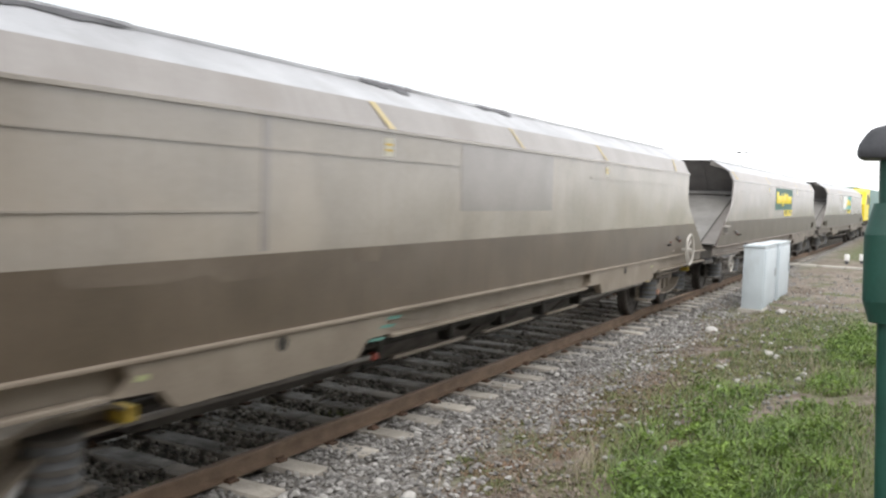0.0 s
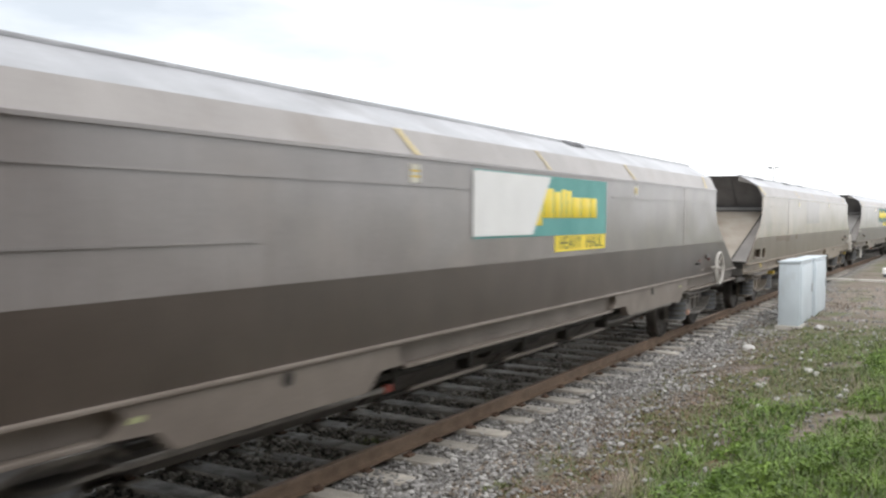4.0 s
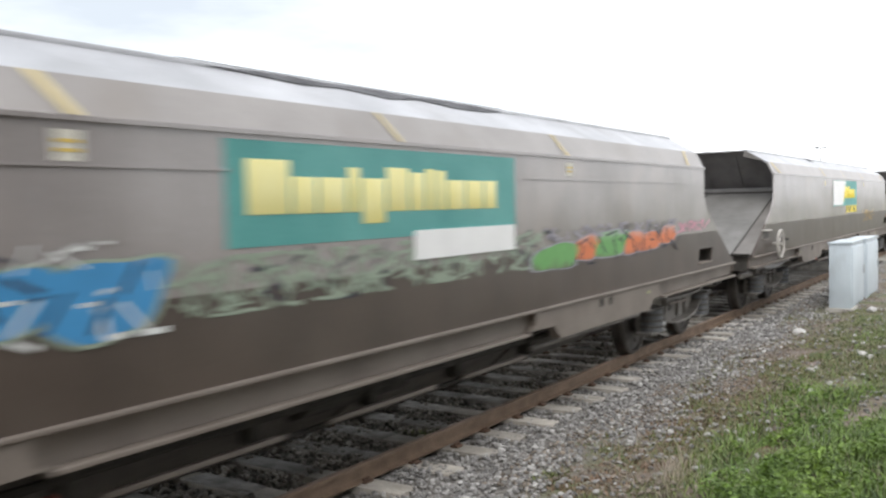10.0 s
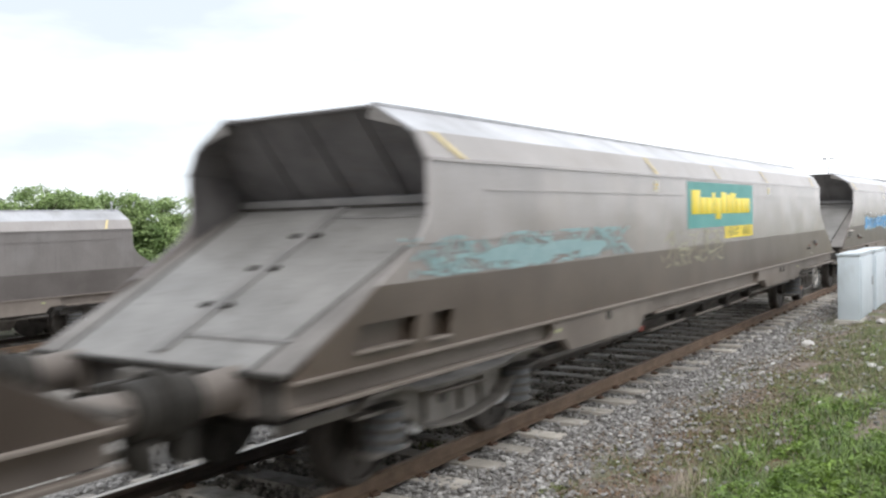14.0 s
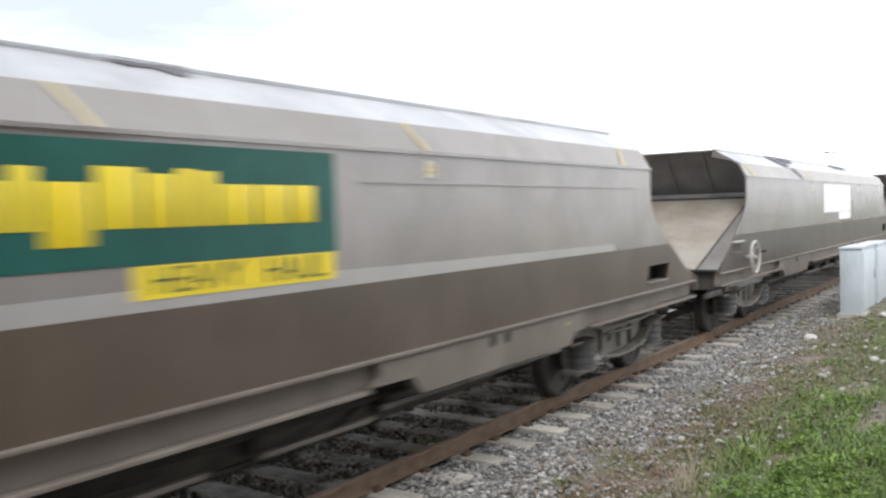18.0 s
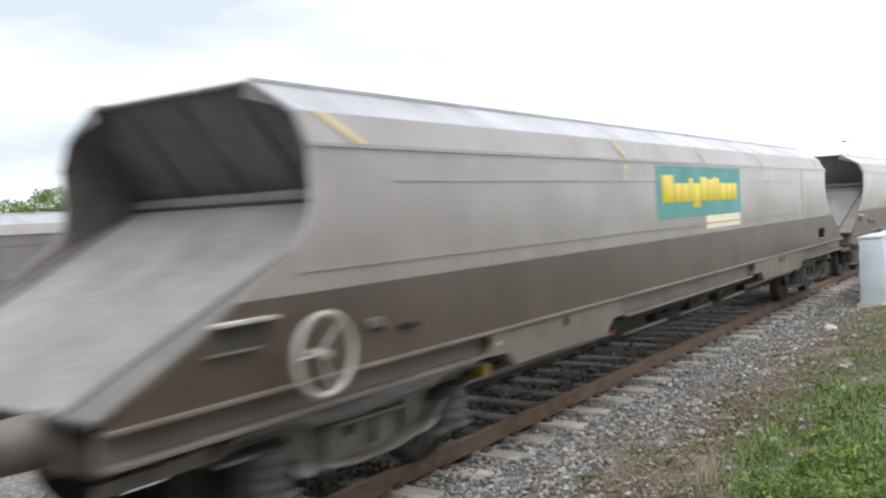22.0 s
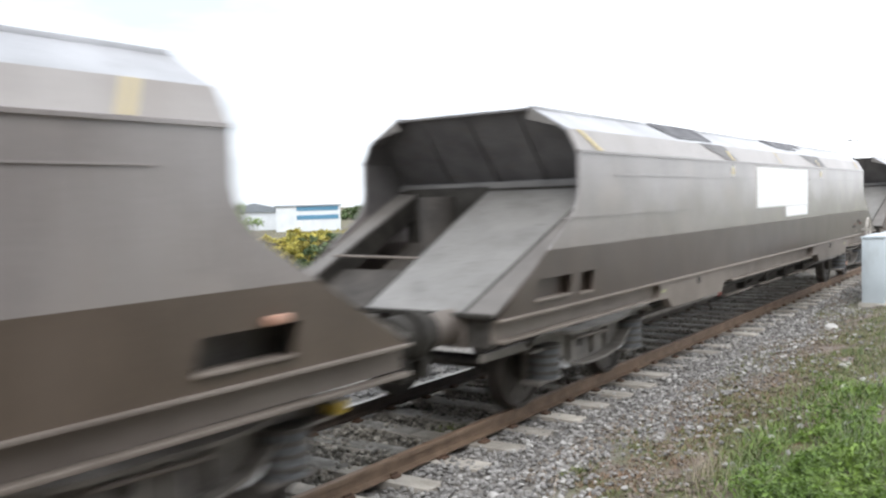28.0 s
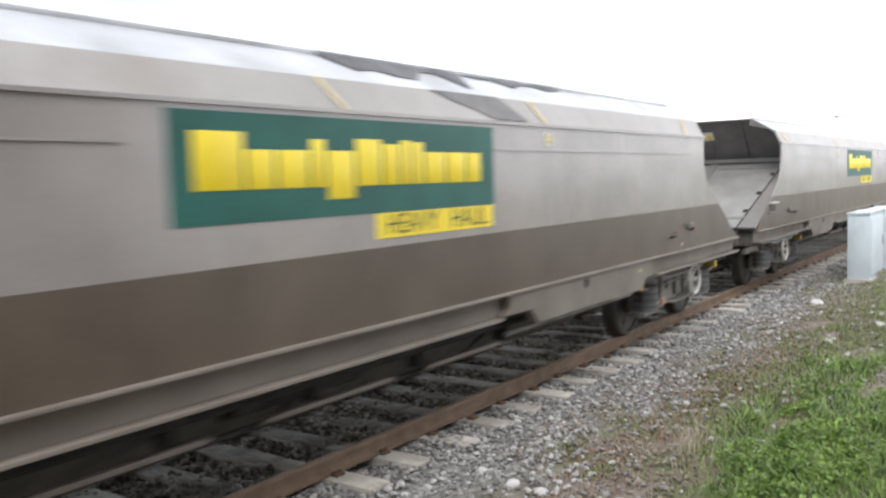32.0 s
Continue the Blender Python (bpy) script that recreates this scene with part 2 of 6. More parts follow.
BOGIE = material("greasy_bogie_iron", (0.14, 0.127, 0.114), (0.285, 0.262, 0.235), 0.6, 0.1, 4.0, 50, 0.15, -0.15, dirt=(0.069, 0.062, 0.055))
DUSTYBOGIE = material("dusty_bogie_iron", (0.168, 0.143, 0.115), (0.328, 0.282, 0.227), 0.6, 0.1, 4.0, 50, 0.15, -0.15, dirt=(0.096, 0.081, 0.065))
RUBBER = material("grey_rubber_spring", (0.075, 0.08, 0.085), (0.15, 0.155, 0.16), 0.65, 0.0, 6.0, 60, 0.1)
# Grimy iron, darkened further to carry shade below the body and in steps.
WEB = material("grimy_shaded_iron", (0.055, 0.05, 0.045), (0.122, 0.112, 0.10), 0.7, 0.0, 4.0, 50, 0.15, -0.15)
# Grease on running parts, and painted shade in holes and the well back.
GREASE_SHADE = material("black_grease_and_shade", (0.026, 0.024, 0.021), (0.06, 0.055, 0.048), 0.7, 0.0, 5.0, 60, 0.1, gloss=0.25)
STEEL = material("worn_wheel_steel", (0.06, 0.054, 0.048), (0.12, 0.108, 0.096), 0.55, 0.5, 5.0, 60, 0.1)
BUFFER = material("buffer_iron", (0.13, 0.11, 0.095), (0.205, 0.178, 0.156), 0.6, 0.1, 3.0, 60, 0.1)
RINGW = material("dirty_white_wheel", (0.42, 0.40, 0.36), (0.58, 0.55, 0.51), 0.6, 0.0, 6.0, 60, 0.08)
YELLOW = material("yellow_marking", (0.62, 0.43, 0.06), (0.78, 0.58, 0.12), 0.5, 0.0, 5.0, 60, 0.04)
PALEYEL = material("faded_yellow_stripe", (0.60, 0.50, 0.26), (0.72, 0.60, 0.33), 0.6, 0.0, 5.0, 60, 0.04)
PALELOGO = material("pale_livery_yellow", (0.9, 0.82, 0.30), (0.95, 0.89, 0.42), 0.4, 0.0, 3.0, 50, 0.03)
CREAM = material("pale_cream_plate", (0.86, 0.80, 0.55), (0.92, 0.88, 0.68), 0.5, 0.0, 4.0, 50, 0.03)
LABEL = material("data_panel_white", (0.6, 0.58, 0.5), (0.75, 0.72, 0.62), 0.6, 0.0, 7.0, 60, 0.03)
DIRTY = material("grimy_grey_paint", (0.13, 0.122, 0.115), (0.19, 0.178, 0.168), 0.6, 0.0, 1.2, 30, 0.04, -0.05, streak=(0.1, 0.09, 0.08))
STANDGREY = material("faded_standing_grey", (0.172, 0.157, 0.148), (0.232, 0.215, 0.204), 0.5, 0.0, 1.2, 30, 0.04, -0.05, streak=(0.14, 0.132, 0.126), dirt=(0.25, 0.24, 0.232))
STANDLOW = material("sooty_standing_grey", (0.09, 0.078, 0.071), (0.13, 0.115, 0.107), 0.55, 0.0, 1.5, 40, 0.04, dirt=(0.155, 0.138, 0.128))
GREEN = material("dark_green_livery", (0.008, 0.085, 0.07), (0.014, 0.13, 0.105), 0.45, 0.0, 2.0, 40, 0.03)
TEAL = material("faded_teal_livery", (0.07, 0.31, 0.29), (0.13, 0.41, 0.38), 0.5, 0.0, 2.0, 40, 0.03)
LOGOY = material("livery_yellow", (0.9, 0.68, 0.02), (0.97, 0.78, 0.05), 0.4, 0.0, 3.0, 50, 0.03)
# White of the post heads, also used to paint glare on emblem boards.
WHITE = material("white_and_glare_paint", (0.86, 0.86, 0.85), (0.93, 0.93, 0.92), 0.5, 0.0, 3.0, 50, 0.03)
INK = material("dark_lettering", (0.03, 0.06, 0.04), (0.05, 0.09, 0.06), 0.6)
LIGHTPANEL = material("light_replacement_panel", (0.339, 0.320, 0.307), (0.418, 0.398, 0.384), 0.25, 0.0, 1.5, 40, 0.04, gloss=1.0, ior=1.6)
DARKPANEL = material("darker_sheet_panel", (0.262, 0.236, 0.224), (0.325, 0.296, 0.283), 0.25, 0.0, 1.5, 40, 0.04, gloss=1.0, ior=1.6)
RED = material("red_fitting", (0.32, 0.06, 0.04), (0.5, 0.1, 0.07), 0.6)
PINK = material("rusty_pink_fitting", (0.42, 0.24, 0.17), (0.58, 0.36, 0.27), 0.7)
SILVER = material("pale_metal_fitting", (0.5, 0.5, 0.5), (0.7, 0.7, 0.7), 0.5, 0.2)
RAIL = material("rusty_rail", (0.152, 0.101, 0.066), (0.24, 0.168, 0.114), 0.7, 0.05, 5.0, 60, 0.2, dirt=(0.255, 0.172, 0.112))
GREASYRAIL = material("greasy_rail", (0.035, 0.026, 0.02), (0.075, 0.056, 0.043), 0.65, 0.1, 5.0, 60, 0.2)
RAILTOP = material("rolled_rail_top", (0.46, 0.42, 0.38), (0.6, 0.56, 0.51), 0.35, 0.6, 6.0, 80, 0.05)
RUSTTOP = material("brown_rail_top", (0.23, 0.15, 0.10), (0.33, 0.23, 0.16), 0.45, 0.25, 6.0, 80, 0.05)
CLIP = material("rusty_clip", (0.09, 0.055, 0.036), (0.15, 0.09, 0.06), 0.8, 0.1)
SLEEPER = material("weathered_sleeper", (0.31, 0.285, 0.245), (0.52, 0.48, 0.425), 0.9, 0.0, 4.0, 60, 0.5, -0.2, streak=(0.17, 0.15, 0.125), dirt=(0.2, 0.175, 0.145))
# Oil on the sleepers, its colour also carrying shade from the wagons.
OILSLEEPER = material("oily_shaded_sleeper", (0.21, 0.195, 0.172), (0.47, 0.45, 0.415), 0.85, 0.0, 7.0, 60, 0.4, -0.4, streak=(0.090, 0.092, 0.063), dirt=(0.05, 0.046, 0.04))
STONE = material("ballast_stone", (0.182, 0.173, 0.165), (0.345, 0.334, 0.320), 0.9, 0.0, 12.0, 90, 0.3, 0.42)
BROWNSTONE = material("dusty_brown_stone", (0.165, 0.136, 0.108), (0.275, 0.232, 0.19), 0.9, 0.0, 12.0, 90, 0.3, 0.4)
OILSTONE = material("oily_shaded_stone", (0.15, 0.136, 0.113), (0.335, 0.31, 0.27), 0.85, 0.0, 12.0, 90, 0.3, 0.6)
PALESTONE = material("pale_loose_stone", (0.429, 0.413, 0.390), (0.577, 0.562, 0.538), 0.85, 0.0, 9.0, 70, 0.3, -0.1)
CABINET = material("pale_grey_cabinet", (0.50, 0.56, 0.60), (0.58, 0.64, 0.68), 0.45, 0.0, 2.0, 60, 0.03, streak=(0.40, 0.43, 0.44))
CONCRETE = material("pale_concrete", (0.36, 0.34, 0.3), (0.5, 0.475, 0.43), 0.9, 0.0, 4.0, 60, 0.3, dirt=(0.26, 0.24, 0.2))
FENCE = material("dark_green_fence", (0.012, 0.06, 0.045), (0.02, 0.09, 0.068), 0.45, 0.0, 4.0, 60, 0.05)
DARKGREY = material("dark_grey_housing", (0.05, 0.052, 0.06), (0.085, 0.088, 0.1), 0.5)
GALV = material("galvanised_pole", (0.4, 0.42, 0.43), (0.52, 0.53, 0.54), 0.5, 0.3)
LEAF = material("bush_leaf", (0.14, 0.22, 0.07), (0.33, 0.43, 0.17), 0.55, 0.0, 1.5, 20, 0.0, 0.45)
HAZEL = material("greyish_leaf", (0.13, 0.14, 0.1), (0.3, 0.29, 0.25), 0.6, 0.0, 1.5, 20, 0.0, 0.45)
LEAF2 = material("darker_leaf", (0.06, 0.1, 0.035), (0.13, 0.18, 0.07), 0.6, 0.0, 1.5, 20, 0.0, 0.45)
GORSE = material("yellow_flowering_leaf", (0.260, 0.260, 0.065), (0.585, 0.494, 0.104), 0.7, 0.0, 1.5, 20, 0.0, 0.4)
WEED = material("bright_weed_leaf", (0.08, 0.145, 0.024), (0.205, 0.30, 0.06), 0.55, 0.0, 3.0, 20, 0.0, 0.5)
GRASS = material("grass_blade", (0.095, 0.118, 0.032), (0.195, 0.215, 0.08), 0.65, 0.0, 3.0, 20, 0.0, 0.45)
STRAW = material("dry_stalk", (0.29, 0.235, 0.17), (0.46, 0.40, 0.32), 0.8, 0.0, 3.0, 20, 0.0, 0.4)
RUSTWEED = material("reddish_weed", (0.165, 0.10, 0.065), (0.26, 0.178, 0.118), 0.75, 0.0, 3.0, 20, 0.0, 0.4)
BARK = material("bark", (0.06, 0.045, 0.034), (0.12, 0.095, 0.07), 0.9)
WALLP = material("white_cladding", (0.66, 0.69, 0.72), (0.76, 0.79, 0.81), 0.5, 0.0, 1.0, 10, 0.0)
SIGNB = material("blue_sign", (0.08, 0.22, 0.34), (0.12, 0.28, 0.42), 0.5)
ROOFM = material("grey_roof_sheet", (0.16, 0.18, 0.2), (0.24, 0.26, 0.28), 0.5)
G_BLACK = material("black_spray", (0.02, 0.02, 0.03), (0.06, 0.06, 0.08), 0.6)
G_WHITE = material("white_spray", (0.6, 0.62, 0.6), (0.78, 0.8, 0.78), 0.6)
def spray(name, colour, pale, z0, z1):
    """Sprayed paint: one colour with a pale fade at its upper edge and thin, worn spots below."""
    m = material(name, tuple(c * 0.85 for c in colour), colour, 0.5, 0.0, 6.0, 60, 0.02)
    n, l = m.node_tree.nodes, m.node_tree.links
    b = n["Principled BSDF"]
    old = b.inputs["Base Color"].links[0].from_socket
    tc, sep, no = n.new("ShaderNodeTexCoord"), n.new("ShaderNodeSeparateXYZ"), n.new("ShaderNodeTexNoise")
    no.inputs["Scale"].default_value, no.inputs["Detail"].default_value = 7.0, 5.0
    add = n.new("ShaderNodeMath")
    add.operation = "MULTIPLY_ADD"
    add.inputs[1].default_value = 0.3
    l.new(tc.outputs["Object"], sep.inputs[0]), l.new(tc.outputs["Object"], no.inputs["Vector"])
    l.new(no.outputs["Fac"], add.inputs[0]), l.new(sep.outputs[2], add.inputs[2])
    for lo, hi, c in ((z1 + 0.1, z1 + 0.24, pale), (z0 + 0.24, z0 + 0.1, (0.12, 0.09, 0.07))):
        r, x = n.new("ShaderNodeMapRange"), n.new("ShaderNodeMix")
        r.inputs["From Min"].default_value, r.inputs["From Max"].default_value, r.inputs["To Max"].default_value = lo, hi, 0.8
        x.data_type = "RGBA"
        x.inputs[7].default_value = (*c, 1)
        l.new(add.outputs[0], r.inputs["Value"]), l.new(r.outputs["Result"], x.inputs[0]), l.new(old, x.inputs[6])
        old = x.outputs[2]
    l.new(old, b.inputs["Base Color"])
    return m


G_PALE = material("pale_green_spray", (0.25, 0.31, 0.24), (0.34, 0.40, 0.31), 0.5)
G_ORANGE = spray("orange_spray", (0.72, 0.2, 0.07), (0.6, 0.52, 0.5), 1.4, 1.66)
G_GREEN = spray("green_spray", (0.16, 0.42, 0.12), (0.5, 0.55, 0.5), 1.4, 1.68)
G_BLUE = spray("blue_spray", (0.06, 0.3, 0.6), (0.45, 0.55, 0.65), 1.34, 1.84)
G_RIM = material("lilac_grey_spray", (0.22, 0.21, 0.25), (0.42, 0.40, 0.46), 0.55, 0.0, 9.0, 60, 0.02)
G_AQUA = material("faded_aqua_spray", (0.28, 0.44, 0.46), (0.38, 0.54, 0.55), 0.6)
G_YEL = material("ochre_spray", (0.42, 0.27, 0.09), (0.55, 0.38, 0.15), 0.6)
G_OLIVE = material("olive_spray", (0.31, 0.29, 0.2), (0.38, 0.36, 0.25), 0.5)
G_PINK = material("pink_spray", (0.55, 0.25, 0.33), (0.62, 0.33, 0.4), 0.6)


def ground_material():
    """Track ballast by the line, trodden earth, moss and short grass away from it."""
    m = bpy.data.materials.new("cess_ground")
    m.use_nodes = True
    n, l = m.node_tree.nodes, m.node_tree.links
    b = n["Principled BSDF"]
    b.inputs["Roughness"].default_value = 0.95
    tc = n.new("ShaderNodeTexCoord")

    def tex(kind, scale, detail=5.0):
        t = n.new("ShaderNodeTex" + kind)
        t.inputs["Scale"].default_value = scale
        if kind == "Noise":
            t.inputs["Detail"].default_value = detail
        l.new(tc.outputs["Object"], t.inputs["Vector"])
        return t

    def ramp(src, stops):
        r = n.new("ShaderNodeValToRGB")
        els = r.color_ramp.elements
        while len(els) < len(stops):
            els.new(0.5)
        for el, (p, c) in zip(els, stops):
            el.position, el.color = p, (*c, 1)
        l.new(src, r.inputs["Fac"])
        return r.outputs["Color"]

    def mix(f, a, c):
        x = n.new("ShaderNodeMix")
        x.data_type = "RGBA"
        l.new(f, x.inputs[0]), l.new(a, x.inputs[6]), l.new(c, x.inputs[7])
        return x.outputs[2]

    def span(src, lo, hi):
        r = n.new("ShaderNodeMapRange")
        r.inputs["From Min"].default_value, r.inputs["From Max"].default_value = lo, hi
        l.new(src, r.inputs["Value"])
        return r.outputs["Result"]

    sep = n.new("ShaderNodeSeparateXYZ")
    l.new(tc.outputs["Object"], sep.inputs[0])
    vor, fine, mid, wide = tex("Voronoi", 24.0), tex("Noise", 60.0), tex("Noise", 5.0), tex("Noise", 1.1)
    gravel = ramp(vor.outputs["Color"], [(0.0, (0.114, 0.106, 0.094)), (0.6, (0.220, 0.204, 0.185)), (1.0, (0.387, 0.370, 0.348))])
    earth = ramp(mid.outputs["Fac"], [(0.3, (0.115, 0.083, 0.063)), (0.55, (0.195, 0.153, 0.122)), (0.75, (0.31, 0.262, 0.222))])
    green = ramp(fine.outputs["Fac"], [(0.3, (0.075, 0.088, 0.034)), (0.7, (0.165, 0.178, 0.085))])
    sand = ramp(mid.outputs["Fac"], [(0.3, (0.16, 0.128, 0.10)), (0.7, (0.27, 0.23, 0.19))])
    wob = n.new("ShaderNodeMath")
    wob.operation = "MULTIPLY_ADD"
    wob.inputs[1].default_value = 1.6
    l.new(wide.outputs["Fac"], wob.inputs[0]), l.new(sep.outputs[0], wob.inputs[2])
    soil = mix(span(wide.outputs["Fac"], 0.45, 0.63), mix(span(vor.outputs["Distance"], 0.02, 0.4), gravel, earth), green)
    cess = mix(span(wob.outputs[0], 2.7, 3.4), gravel, soil)
    yard = mix(span(sep.outputs[1], 17.5, 20.0), cess, mix(span(wide.outputs["Fac"], 0.55, 0.65), sand, green))
    away = n.new("ShaderNodeMath")
    away.operation = "MULTIPLY"
    l.new(span(sep.outputs[1], 17.5, 20.0), away.inputs[0]), l.new(span(sep.outputs[0], 2.0, 2.4), away.inputs[1])
    col = mix(away.outputs[0], cess, yard)
    far = mix(span(sep.outputs[0], -16.5, -18.0), col, mix(span(mid.outputs["Fac"], 0.4, 0.6), green, earth))
    beyond = n.new("ShaderNodeMath")
    beyond.operation = "GREATER_THAN"
    beyond.inputs[1].default_value = 34.0
    l.new(sep.outputs[1], beyond.inputs[0])
    both = n.new("ShaderNodeMath")
    both.operation = "MULTIPLY"
    l.new(beyond.outputs[0], both.inputs[0]), l.new(span(sep.outputs[0], 2.2, 2.9), both.inputs[1])
    def calc(op, a, b):
        x = n.new("ShaderNodeMath")
        x.operation = op
        for k, v in enumerate((a, b)):
            if isinstance(v, float):
                x.inputs[k].default_value = v
            else:
                l.new(v, x.inputs[k])
        return x.outputs[0]

    past = calc("MAXIMUM", calc("SUBTRACT", sep.outputs[1], CURVE_FROM), 0.0)
    aside = calc("SUBTRACT", sep.outputs[0], calc("DIVIDE", calc("MULTIPLY", past, past), 2 * CURVE_R))
    oil = n.new("ShaderNodeMath")
    oil.operation = "ABSOLUTE"
    l.new(aside, oil.inputs[0])
    # Between the rails: oily ground, with the train's shade painted in.
    black = ramp(mid.outputs["Fac"], [(0.3, (0.085, 0.078, 0.066)), (0.7, (0.19, 0.175, 0.15))])
    l.new(mix(span(oil.outputs[0], 0.75, 0.62), mix(both.outputs[0], far, green), black), b.inputs["Base Color"])
    bp = n.new("ShaderNodeBump")
    bp.inputs["Strength"].default_value, bp.inputs["Distance"].default_value = 0.8, 0.03
    l.new(vor.outputs["Distance"], bp.inputs["Height"])
    l.new(bp.outputs["Normal"], b.inputs["Normal"])
    return m


# ---------------------------------------------------------------- mesh helpers
MESH = {}


def mesh_of(name, bm, mat):
    bmesh.ops.recalc_face_normals(bm, faces=bm.faces)
    me = bpy.data.meshes.new(name)
    bm.to_mesh(me)
    bm.free()
    me.polygons.foreach_set("use_smooth", [True] * len(me.polygons))
    me.set_sharp_from_angle(angle=radians(35))
    me.materials.append(mat)
    return me


def link(name, me, parent, label="", at=None):
    ob = new(name, me)
    if parent:
        ob.parent = parent
    if at is not None:
        ob.matrix_basis = at
    return tagged(ob, label) if label else ob


def part(name, bm, mat, parent, label="", at=None):
    return link(name, mesh_of(name, bm, mat), parent, label, at)


def shared(name, key, build, mat, parent, label="", at=None):
    """A part whose mesh is built once and used again under other things."""
    k = (name, key, mat.name)
    if k not in MESH:
        bm = bmesh.new()
        build(bm)
        MESH[k] = mesh_of(name, bm, mat)
    return link(name, MESH[k], parent, label, at)


def box(bm, x0, x1, y0, y1, z0, z1, bev=0.0):
    m = Matrix.LocRotScale(((x0 + x1) / 2, (y0 + y1) / 2, (z0 + z1) / 2), None, (x1 - x0, y1 - y0, z1 - z0))
    vs = bmesh.ops.create_cube(bm, size=1.0, matrix=m)["verts"]
    if bev:
        es = list({ed for v in vs for ed in v.link_edges})
        bmesh.ops.bevel(bm, geom=es, offset=bev, segments=2, affect="EDGES", profile=0.5)


def prism(bm, pts, x0, x1):
    """A plate of the outline pts, in y and z, from x0 to x1."""
    a = [bm.verts.new((x0, y, z)) for y, z in pts]
    b = [bm.verts.new((x1, y, z)) for y, z in pts]
    bm.faces.new(a), bm.faces.new(b[::-1])
    for i in range(len(pts)):
        j = (i + 1) % len(pts)
        bm.faces.new((a[i], a[j], b[j], b[i]))


def bar(bm, prof, y0, y1):
    """A closed outline prof, in x and z, drawn along y."""
    a = [bm.verts.new((x, y0, z)) for x, z in prof]
    b = [bm.verts.new((x, y1, z)) for x, z in prof]
    bm.faces.new(a), bm.faces.new(b[::-1])
    for i in range(len(prof)):
        j = (i + 1) % len(prof)
        bm.faces.new((a[i], a[j], b[j], b[i]))


def tube(bm, p, q, r, seg=12, r2=None):
    p, q = Vector(p), Vector(q)
    d = q - p
    m = Matrix.Translation((p + q) / 2) @ d.to_track_quat("Z", "Y").to_matrix().to_4x4()
    bmesh.ops.create_cone(bm, cap_ends=True, segments=seg, radius1=r, radius2=r if r2 is None else r2, depth=d.length, matrix=m)


def ring(bm, c, big, small, seg=28, side=8):
    """A hoop round the x axis at c."""
    vs = []
    for i in range(seg):
        t = 2 * math.pi * i / seg
        for j in range(side):
            u = 2 * math.pi * j / side
            rr = big + small * math.cos(u)
            vs.append(bm.verts.new((c[0] + small * math.sin(u), c[1] + rr * math.cos(t), c[2] + rr * math.sin(t))))
    for i in range(seg):
        for j in range(side):
            k, o = (i + 1) % seg, (j + 1) % side
            bm.faces.new((vs[i * side + j], vs[k * side + j], vs[k * side + o], vs[i * side + o]))


def thing(name, label, category, group="", kind="", at=None):
    ob = new(name)
    if at is not None:
        ob.matrix_basis = at
    return tagged(ob, label, category, group, kind)


# ---------------------------------------------------------------- ground
def ground_height(x, y):
    xs = [-60, -18, -16, -12, -11, -3.2, -2.0, -1.5, 0.72, 0.9, 1.45, 1.7, 2.5, 3.6, 5.0, 8.0]
    zs = [-1.3, -0.85, -0.7, -0.7, -0.8, -0.62, -0.28, -0.19, -0.19, -0.17, -0.165, -0.14, -0.02, 0.12, 0.28, 0.35]
    z = float(np.interp(x, xs, zs))
    if x > 1.7 and y > 15:
        z += (0.1 - z) * min(1.0, (y - 15) / 3)
    if -15 < x < 12 and y < 60:
        z += 0.035 * noise.noise((x * 1.3, y * 1.3, 0.0)) + 0.02 * noise.noise((x * 4.0, y * 4.0, 3.0))
    return z


def build_ground():
    xs = [-1500, -700, -300, -150, -80, -50, -35, -25] + list(np.arange(-20, -2.5, 0.8)) + list(np.arange(-2.4, 6.0, 0.2)) + [6.5, 7.5, 9, 12, 18, 30, 60, 120, 300, 700, 1500]
    ys = [-700, -200, -60, -25, -12, -6] + list(np.arange(-3, 22, 0.25)) + list(np.arange(22, 60, 1.0)) + [65, 75, 90, 120, 160, 220, 320, 500, 900, 2000]
    verts = [(x, y, ground_height(x, y)) for y in ys for x in xs]
    w = len(xs)
    faces = [(j * w + i, j * w + i + 1, (j + 1) * w + i + 1, (j + 1) * w + i) for j in range(len(ys) - 1) for i in range(w - 1)]
    me = bpy.data.meshes.new("ground")
    me.from_pydata(verts, [], faces)
    me.materials.append(ground_material())
    for p in me.polygons:
        p.use_smooth = True
    tagged(new("ground", me), "gravel and weedy earth beside the railway line", "ground", kind="structure")


build_ground()

# An unseen wall behind the camera, added to dim the near wagon sides.
bm = bmesh.new()
box(bm, 10.0, 10.4, -40, 9.2, 0.0, 7.5, 0.02)
BEHIND = mesh_of("wall_east", bm, material("unseen_wall_render", (0.15, 0.14, 0.125), (0.22, 0.205, 0.185), 0.9, 0.0, 1.0, 20, 0.2))
tagged(new("wall_east", BEHIND), "plain unseen wall that blocks light behind the camera", "wall", kind="structure")
RAIL_PROF = [(-0.065, -0.128), (0.065, -0.128), (0.065, -0.118), (0.012, -0.102), (0.01, -0.046), (0.035, -0.034), (0.035, -0.006), (0.029, 0.0),
             (-0.029, 0.0), (-0.035, -0.006), (-0.035, -0.034), (-0.01, -0.046), (-0.012, -0.102), (-0.065, -0.118)]


